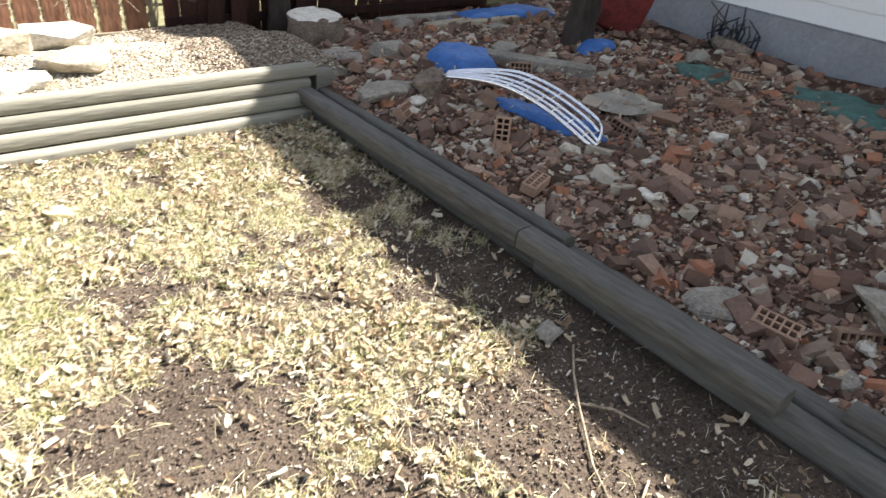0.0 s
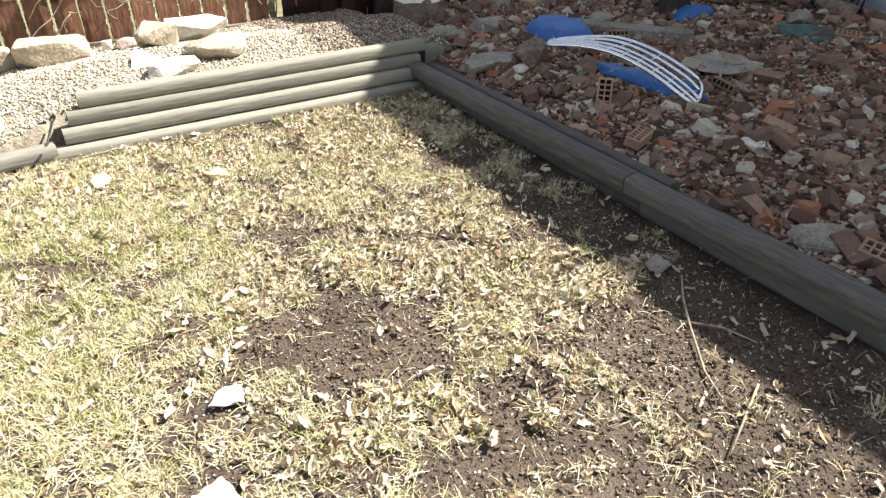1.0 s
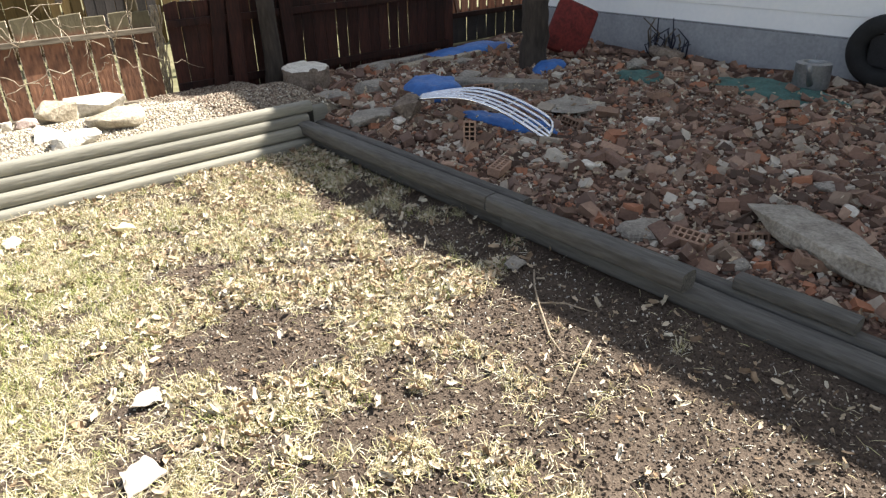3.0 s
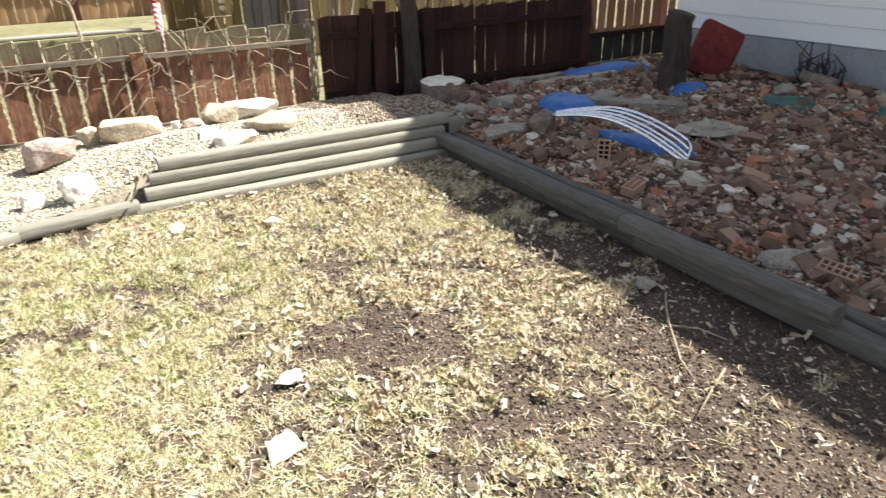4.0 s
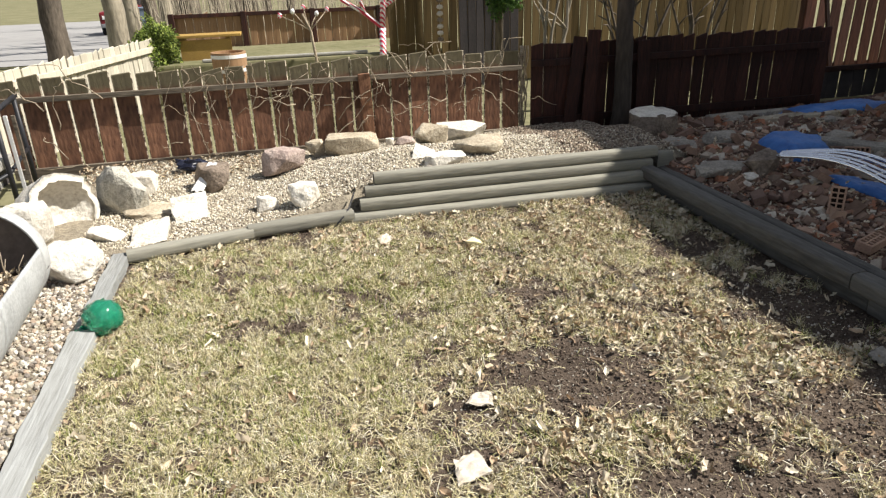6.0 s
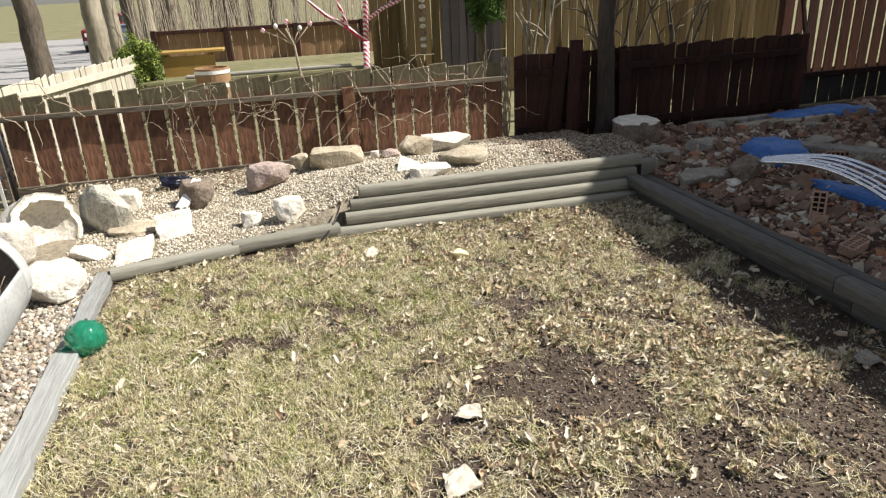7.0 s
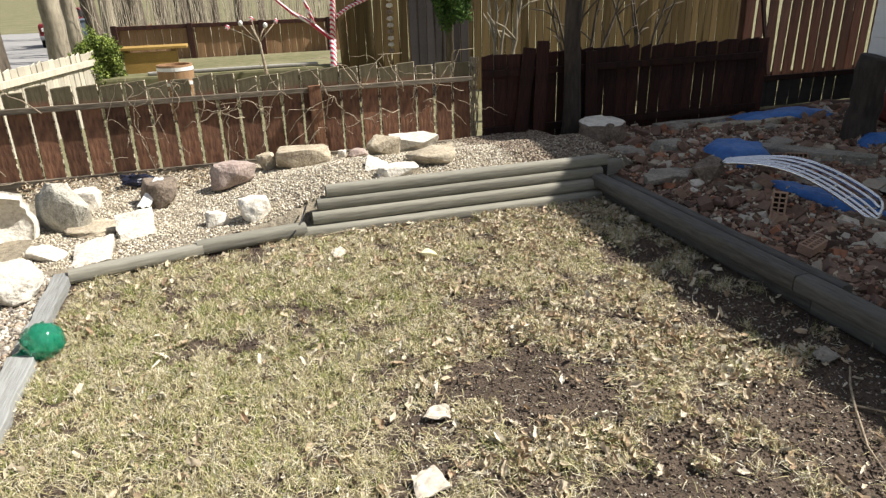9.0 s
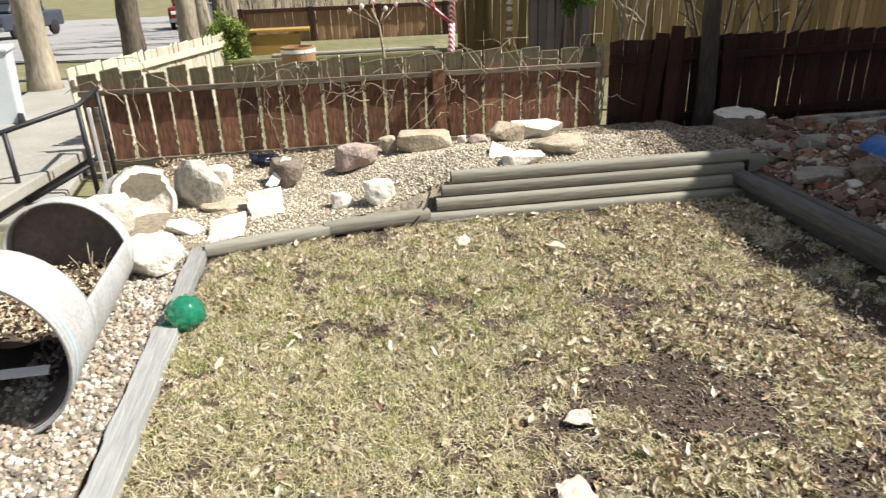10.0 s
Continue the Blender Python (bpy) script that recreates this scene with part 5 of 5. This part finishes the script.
# ---- pebbles ----
def pebble_base(seed):
    bm = bmesh.new()
    bmesh.ops.create_icosphere(bm, subdivisions=1, radius=0.5)
    r = random.Random(seed)
    v = [tuple(p.co * r.uniform(0.85, 1.1)) for p in bm.verts]
    f = [tuple(q.index for q in p.verts) for p in bm.faces]
    bm.free()
    return v, f


for k in range(2):
    pv, pf = pebble_base(k)
    n = 21000
    x, y = rng.uniform(-4.6, 0.45, n), rng.uniform(-0.3, 1.95, n)
    ok = (y > 0.08) | ((x < -2.6) & (y > 0.03 - 0.19 * (-2.6 - x)))
    x, y = x[ok], y[ok]
    n = len(x)
    s = rng.uniform(0.009, 0.023, n)
    scatter("pea_gravel", pv, pf, np.stack([x, y, gravel_z(x, y) + s * 0.15], 1), turns_of(n, rng, 1.0), np.stack([s * 1.2, s, s * 0.75], 1), PEBBLE, "rounded beige pea gravel", "gravel", smooth=True)
# Brown crumbs only toward the house side also deepen the heap's shaded end.
n = 9000
x, y = 0.55 - 1.25 * rng.uniform(0, 1, n) ** 1.3, rng.uniform(0.1, 1.95, n)
s = rng.uniform(0.008, 0.02, n)
scatter("crushed_stone", shard_base(11), CUBE_F, np.stack([x, y, gravel_z(x, y) + s * 0.5], 1), turns_of(n, rng, 0.8), np.stack([s * 1.2, s, s * 0.7], 1), CRUSHED, "brown crushed stone mixed into the gravel heap, darkening its shaded end", "gravel")
n = 15000
x, y = rng.uniform(-5.6, -4.3, n), rng.uniform(-3.6, 0.1, n)
s = 0.012 + 0.032 * rng.uniform(0, 1, n) ** 2
scatter("river_gravel", pebble_base(7)[0], pebble_base(7)[1], np.stack([x, y, 0.02 + 0.01 * waves(x, y, 3) + s * 0.15], 1), turns_of(n, rng, 1.0), np.stack([s * 1.2, s, s * 0.75], 1), PALEPEBBLE, "pale broken river gravel", "gravel")


# ---- odd bits on the lawn ----
def scrap(x, y, sx, sy, rz, material, label, name="paper_scrap", category="paper scrap"):
    """A crumpled thin scrap lying on the grass."""
    c, q = math.cos(radians(rz)), math.sin(radians(rz))
    corners = [(x + c * u * sx / 2 - q * v * sy / 2, y + q * u * sx / 2 + c * v * sy / 2, z) for u, v, z in ((-1, -1, 0.03), (1, -0.7, 0.025), (0.8, 1, 0.05), (-0.5, 0.9, 0.035))]
    plate(name, corners, 0.004, material, label, category, x * 7, 0.016)


scrap(-2.33, -2.66, 0.12, 0.09, -25, LEAFPALE, "crumpled pale paper scrap on the grass")
scrap(-2.5, -3.08, 0.15, 0.13, 10, LEAFPALE, "crumpled white paper scrap on the grass")
scrap(-2.44, -0.62, 0.14, 0.1, 30, LEAFPALE, "pale crumpled leaf on the grass", "large_leaf", "leaf")
scrap(-0.4, -2.86, 0.15, 0.1, 10, CONCRETE, "large grey-brown dead leaf in the shade", "large_leaf", "leaf")
YELLOW = mat("yellow_rind", (0.72, 0.66, 0.3), (0.7, 0.66, 0.5), 9.0, 0.6, 0.2)
stone(-1.84, -0.87, 0.0, 0.15, 0.11, 0.06, YELLOW, "pale yellow flattened rind on the lawn", 95, cuts=3, name="fruit_rind", category="rind")
for k, pts in enumerate((((-0.36, -2.97, 0.02), (-0.5, -3.1, 0.03), (-0.61, -3.23, 0.025), (-0.78, -3.45, 0.02), (-0.85, -3.58, 0.03)), ((-0.67, -3.6, 0.02), (-0.85, -3.68, 0.03), (-1.03, -3.76, 0.02)), ((-0.62, -3.2, 0.02), (-0.52, -3.32, 0.03), (-0.47, -3.45, 0.02)), ((-2.62, -0.25, 0.02), (-2.3, -0.22, 0.04), (-2.0, -0.24, 0.02)))):
    twig = tube("twig", pts, [0.005] * (len(pts) - 1) + [0.003], TWIGWOOD, None, 6, label="thin dry fallen twig on the ground", category="twig")


# ---- beyond the fence ----
def leafy(name, centre, radii, n, leaf, material, parent, seed, gap=0.0):
    r = np.random.default_rng(seed)
    d = r.normal(0, 1, (n, 3))
    d /= np.linalg.norm(d, axis=1)[:, None]
    rad = r.uniform(0.25, 1.0, n) ** 0.5 * (0.8 + 0.3 * np.sin(5 * d[:, 0] + 3 * d[:, 2]) * np.cos(4 * d[:, 1]))
    p = np.array(centre) + d * rad[:, None] * np.array(radii)
    v, f = np.asarray(leaf_v, float), np.asarray(leaf_f)
    turns = turns_of(n, r, 1.2)
    s = r.uniform(0.6, 1.3, n)[:, None] * np.array([leaf, leaf * 0.6, leaf])
    vv = np.einsum("nij,nkj->nki", turns, v[None] * s[:, None, :]) + p[:, None, :]
    ff = f[None] + (np.arange(n) * len(v))[:, None, None]
    return put(name, soup(name, vv.reshape(-1, 3), ff.reshape(-1, 3)), material, parent)


def street_tree(x, y, r, seed, pale=False, top=9.0, lean=0.0):
    t = new("street_tree")
    tagged(t, "bare leafless street tree with a thick furrowed trunk", "tree", "street trees")
    tube("trunk", *trunk_points(x, y, float(street_dip(y)) - 0.1, top * 0.45, r, r * 0.72, seed, 14, (lean, 0)), PALEBARK if pale else BARK, t, 12)
    q = random.Random(seed)
    for k in range(7):
        a = q.uniform(0, 6.28)
        z = top * q.uniform(0.38, 0.46)
        pts = [(x + lean + 0.1 * i * i * math.cos(a) * q.uniform(0.8, 1.2), y + 0.1 * i * i * math.sin(a), z + i * top * 0.1) for i in range(6)]
        tube("limb", pts, [r * 0.45 * (1 - i / 6.5) for i in range(6)], BARK, t, 7)


TREELINE = ((-6.62, 15.0), (-6.62, 18.0), (-6.65, 21.5), (-6.7, 25.0), (-6.8, 29.0), (-6.8, 33.0))
street_tree(-8.3, 8.1, 0.24, 1, True)
street_tree(-7.1, 9.6, 0.22, 2)
street_tree(-6.6, 12.6, 0.24, 3, True)
street_tree(-5.6, 18.5, 0.28, 4)
street_tree(-5.1, 22.5, 0.26, 5)
street_tree(-4.6, 27, 0.3, 6)
street_tree(-4.0, 32, 0.3, 7)
for k, (tx, ty) in enumerate(TREELINE):
    street_tree(tx, ty, 0.2 + 0.02 * (k % 3), 40 + k, k % 2 == 0, lean=-0.15)
thicket = []
_q = np.random.default_rng(77)
for k in range(420):
    px, py, h = _q.uniform(-6.0, 1.0), _q.uniform(11.5, 17.0), _q.uniform(1.2, 3.4)
    lx, ly = _q.normal(0, 0.25, 2)
    w = _q.uniform(0.008, 0.022)
    z0 = float(street_dip(py)) - 0.05
    for t in range(5):
        u = t / 4
        c = np.array([px + lx * u * u, py + ly * u * u, z0 + h * u])
        r = w * (1 - 0.75 * u)
        thicket += [c + np.array([r, 0, 0]), c + np.array([-0.5 * r, 0.87 * r, 0]), c + np.array([-0.5 * r, -0.87 * r, 0])]
_f = [(15 * k + 3 * t + a, 15 * k + 3 * t + (a + 1) % 3, 15 * k + 3 * t + 3 + (a + 1) % 3, 15 * k + 3 * t + 3 + a) for k in range(420) for t in range(4) for a in range(3)]
put("bare_thicket", soup("bare_thicket", np.array(thicket), _f, True), PALEBARK, None, "thicket of bare grey stems behind the far fence", "stuff", "thicket")
for k in range(9):
    street_tree(-13 + 1.6 * k, 44 + 2.1 * (k % 3), 0.3, 20 + k)

sheet("road", -26, -7.1, 13.5, 60, 2.0, lambda x, y: 0 * x - 0.01 + street_dip(y), ASPHALT, "sun-bleached asphalt street", "road")
put("kerb", from_bm("kerb", box_bm(0.18, 40, 0.12, 0.02)), PAVING, None, "pale concrete kerb", "structure", "kerb", at=pose(-7.05, 33.5, -0.55, -1.72))
put("pavement", from_bm("pavement", box_bm(1.9, 9.0, 0.12, 0.02)), PAVING, None, "pale concrete walk beside the handrail", "structure", "pavement", at=pose(-7.15, 4.9, -0.01, 0, 0, 8))
put("raised_walk", from_bm("raised_walk", box_bm(1.9, 3.4, 0.1, 0.015)), PAVING, None, "pale raised concrete walk beside the handrail", "structure", "pavement", at=pose(-6.8, 0.7, 0.2, 0, 0, -5))
# Block added under the slab to give it a dark side.
put("walk_skirt", from_bm("walk_skirt", box_bm(1.8, 3.3, 0.26, 0.01)), DARKBOARD, None, "dark block under the raised walk", "structure", "skirt", at=pose(-6.82, 0.7, 0.015, 0, 0, -5))


def vehicle(name, x, y, rz, paint, label, pickup=False):
    v = new(name)
    tagged(v, label, "car")
    v.matrix_basis = pose(x, y, float(street_dip(y)), 0, 0, rz)
    put("body", from_bm("body", box_bm(4.8, 1.85, 0.7, 0.12, (0, 0, 0.75), segments=3)), paint, v)
    bm = box_bm(1.9 if pickup else 2.7, 1.65, 0.62, 0.14, (0.3 if pickup else -0.2, 0, 1.38), segments=3)
    for q in bm.verts:
        if q.co.z > 1.4:
            q.co.x = 0.0 + (q.co.x) * 0.8
    put("cabin", from_bm("cabin", bm, False), paint, v)
    put("windscreen", from_bm("windscreen", box_bm(1.6 if pickup else 2.3, 1.68, 0.34, 0.05, (0.2 if pickup else -0.15, 0, 1.42))), DARKBOARD, v)
    for wx in (-1.5, 1.5):
        for wy in (-0.85, 0.85):
            w = lathe("wheel", [(0.001, -0.1), (0.3, -0.1), (0.35, -0.06), (0.35, 0.06), (0.3, 0.1), (0.001, 0.1)], RUBBER, v, 20, pose(wx, wy, 0.35, 90, 0, 0))
            lathe("rim", [(0.001, -0.105), (0.18, -0.105), (0.19, -0.1)], GALV, w, 16)
    for wy in (-0.65, 0.65):
        put("headlight", from_bm("headlight", box_bm(0.06, 0.3, 0.16, 0.02, (-2.4, wy, 0.85))), WHITEPAINT, v)
    put("bumper", from_bm("bumper", box_bm(0.16, 1.8, 0.18, 0.04, (-2.42, 0, 0.5))), GALV, v)


vehicle("pickup_truck", -10.3, 33.0, 97, TRUCKRED, "dark red pickup truck parked on the street", True)
vehicle("parked_car", -17.5, 30.0, 80, CARDARK, "dark car parked across the street")


def bin_thing(x, y, material, label, s=1.0):
    b = new("wheelie_bin")
    tagged(b, label, "bin")
    b.matrix_basis = pose(x, y, -0.02 + float(street_dip(y)), 0, 0, 15)
    bm = box_bm(0.55 * s, 0.6 * s, 0.95 * s, 0.03, (0, 0, 0.52 * s))
    for q in bm.verts:
        if q.co.z < 0.3 * s:
            q.co.x, q.co.y = q.co.x * 0.8, q.co.y * 0.8
    put("body", from_bm("body", bm), material, b)
    put("lid", from_bm("lid", box_bm(0.6 * s, 0.66 * s, 0.06, 0.02, (0, 0, 1.02 * s))), material, b)
    for wx in (-0.24, 0.24):
        lathe("wheel", [(0.001, -0.03), (0.1, -0.03), (0.11, 0), (0.1, 0.03), (0.001, 0.03)], RUBBER, b, 16, pose(wx * s, -0.28 * s, 0.1, 0, 90, 0))


bin_thing(-7.75, 5.1, WHITEBIN, "pale grey wheeled bin on the walk")
bin_thing(-8.2, 26.0, BLUEBIN, "blue-grey wheeled bin by the street", 1.15)

# raised lawn of the next yard with its pale edging
put("raised_lawn", from_bm("raised_lawn", box_bm(5.4, 2.7, 0.6, 0.04)), FARGROUND, None, "raised patchy green lawn of the next yard", "structure", "lawn", at=pose(-2.6, 7.6, 0.27))
put("lawn_edging", from_bm("lawn_edging", box_bm(2.6, 0.1, 0.05, 0.02)), PAVING, None, "pale stone edging of the raised lawn", "structure", "edging", at=pose(-2.9, 6.35, 0.6, 0, 0, 0))

bush = new("evergreen_shrub")
tagged(bush, "rounded yellow-green evergreen shrub behind the fence", "shrub")
tube("trunk", [(-4.85, 6.6, 0), (-4.85, 6.6, 0.7)], [0.05, 0.03], BARK, bush)
leafy("crown", (-4.85, 6.6, 0.82), (0.42, 0.42, 0.5), 5200, 0.06, SHRUB, bush, 4)
bench = new("garden_stand")
tagged(bench, "yellow-brown wooden garden stand with an overhanging top", "stand")
for y in (6.82, 6.97, 7.12):
    put("slat", from_bm("slat", box_bm(1.02, 0.14, 0.04, 0.005)), YELLOWWOOD, bench, at=pose(-4.1, y, 0.94))
for x in (-4.5, -3.8):
    put("leg", from_bm("leg", box_bm(0.07, 0.28, 0.92, 0.005)), YELLOWWOOD, bench, at=pose(x, 6.95, 0.46))
put("front_panel", from_bm("front_panel", box_bm(0.8, 0.03, 0.85, 0.005)), YELLOWWOOD, bench, at=pose(-4.15, 6.8, 0.46))
barrel = new("barrel_planter")
tagged(barrel, "half-barrel wooden planter with pale hoops", "planter")
barrel.matrix_basis = pose(-3.75, 5.7, 0)
lathe("barrel_wall", [(0.001, 0.3), (0.2, 0.3), (0.25, 0.5), (0.25, 0.78), (0.22, 0.78), (0.22, 0.7), (0.001, 0.7)], BROWNFENCE, barrel)
for z in (0.5, 0.7):
    lathe("hoop", [(0.252, z), (0.256, z), (0.256, z + 0.05), (0.252, z + 0.05)], WHITEPAINT, barrel)
lathe("pedestal", [(0.18, 0), (0.18, 0.3), (0.001, 0.3)], BROWNFENCE, barrel)

# tree wrapped in red and white tape
candy = new("wrapped_tree")
tagged(candy, "small bare tree wrapped in red and white striped tape", "tree")
STRIPE = bpy.data.materials.new("striped_tape")
STRIPE.use_nodes = True
_n, _l = STRIPE.node_tree.nodes, STRIPE.node_tree.links
_w = _n.new("ShaderNodeTexWave")
_w.wave_type, _w.bands_direction = "BANDS", "DIAGONAL"
_w.inputs["Scale"].default_value, _w.inputs["Distortion"].default_value = 8.5, 0.4
_tc = _n.new("ShaderNodeTexCoord")
_l.new(_tc.outputs["Object"], _w.inputs["Vector"])
_cr = _n.new("ShaderNodeValToRGB")
_cr.color_ramp.interpolation = "CONSTANT"
_cr.color_ramp.elements[0].color, _cr.color_ramp.elements[1].color = (0.55, 0.03, 0.08, 1), (0.8, 0.78, 0.78, 1)
_cr.color_ramp.elements[1].position = 0.5
_l.new(_w.outputs[0], _cr.inputs[0])
_l.new(_cr.outputs[0], _n["Principled BSDF"].inputs["Base Color"])
_n["Principled BSDF"].inputs["Roughness"].default_value = 0.45
base = Vector((-1.5, 5.5, 0))
fork = Vector((-1.45, 5.5, 1.02))
tube("trunk", [base, base.lerp(fork, 0.5), fork], [0.06, 0.052, 0.05], STRIPE, candy, 10)
ends = {}
for k, (start, share, dx, dy, dz, r) in enumerate(((None, 0, 0.1, 0, 1.3, 0.044), (None, 0, -0.8, 0.1, 0.62, 0.034), (0, 0.22, 0.75, 0.0, 0.42, 0.03), (1, 0.3, -0.25, -0.1, 0.7, 0.026), (0, 0.45, -0.4, 0.1, 0.75, 0.026), (2, 0.5, 0.3, 0.1, 0.5, 0.02))):
    a = fork if start is None else ends[start][0].lerp(ends[start][1], share)
    e = a + Vector((dx, dy, dz))
    ends[k] = (a, e)
    tube("limb", [a, a.lerp(e, 0.35) + Vector((0, 0, 0.02)), a.lerp(e, 0.7) + Vector((0, 0, -0.03)), e], [r, r * 0.9, r * 0.75, r * 0.55], STRIPE, candy, 8)
small = new("wrapped_sapling")
tagged(small, "thin sapling with red and white tape on its twigs", "tree")
tube("trunk", [(-2.45, 6.0, -0.04), (-2.45, 6.0, 0.5), (-2.5, 6.0, 1.0), (-2.6, 6.0, 1.25)], [0.03, 0.025, 0.02, 0.015], TWIGWOOD, small, 7)
for k, dx in enumerate((-0.28, -0.14, -0.02, 0.12, 0.24)):
    tip = (-2.55 + dx * 1.4, 6.0 + 0.05 * (k - 2), 1.24 + 0.05 * (k % 3))
    limb = tube("limb", [(-2.5, 6.0, 1.0), (-2.53 + dx * 0.6, 6.0, 1.12), tip], [0.012, 0.01, 0.006], TWIGWOOD, small, 6)
    bulb = bmesh.new()
    bmesh.ops.create_icosphere(bulb, subdivisions=2, radius=0.034)
    for v in bulb.verts:
        v.co.z *= 1.25
    put("bulb", from_bm("bulb", bulb, True), WHITEPAINT if k % 2 else STRIPE, limb, "round red and white ornament", at=pose(*tip))

# conifer, bare shrubs and the hanging ornament by the tan fence
conifer = new("conifer")
tagged(conifer, "dark green conifer hanging over the tan fence", "tree")
tube("trunk", [(0.3, 5.2, -0.05), (0.3, 5.2, 3.6)], [0.07, 0.05], BARK, conifer)
leafy("crown", (0.3, 5.0, 1.75), (0.36, 0.36, 0.7), 7000, 0.07, CONIFER, conifer, 9)
orn = new("hanging_ornament")
tagged(orn, "string of pale shells hanging against the tan fence", "ornament")
tube("cord", [(-0.42, 6.08, 0.7), (-0.42, 6.08, 2.1), (-0.42, 6.2, 2.15)], 0.008, TWIGWOOD, orn, 6)
for k in range(15):
    lathe("bead", [(0.001, -0.04), (0.05, -0.02), (0.055, 0.0), (0.04, 0.03), (0.001, 0.04)], LIMESTONE if k % 3 else BROWNSTONE, orn, 10, pose(-0.42, 6.08, 0.75 + 0.1 * k))


def bare_shrub(x, y, h, seed, material, label):
    s = new("bare_shrub")
    tagged(s, label, "shrub")
    q = random.Random(seed)
    for k in range(5):
        a, pts = q.uniform(0, 6.28), []
        px, py, z = x + q.uniform(-0.1, 0.1), y, 0.0
        dx = q.uniform(-0.12, 0.12)
        for i in range(8):
            pts.append((px, py, z))
            px += dx + q.uniform(-0.05, 0.05)
            py += q.uniform(-0.04, 0.04)
            z += h / 7
        b = tube("stem", pts, [0.03 * (1 - i / 9) for i in range(8)], material, s, 7)
        for i in (3, 4, 5, 6):
            p = Vector(pts[i])
            e = p + Vector((q.uniform(-0.4, 0.4), q.uniform(-0.15, 0.15), q.uniform(0.1, 0.4)))
            tube("twig", [p, p.lerp(e, 0.5) + Vector((0, 0, 0.04)), e], [0.014, 0.011, 0.006], material, b, 5)


bare_shrub(0.45, 3.6, 2.4, 1, PALEBARK, "bare pale-barked shrub behind the fence")
bare_shrub(1.7, 3.7, 2.2, 2, BARK, "bare twiggy shrub behind the dark fence")
bare_shrub(2.9, 4.0, 2.2, 3, BARK, "leafless shrub with tangled twigs")
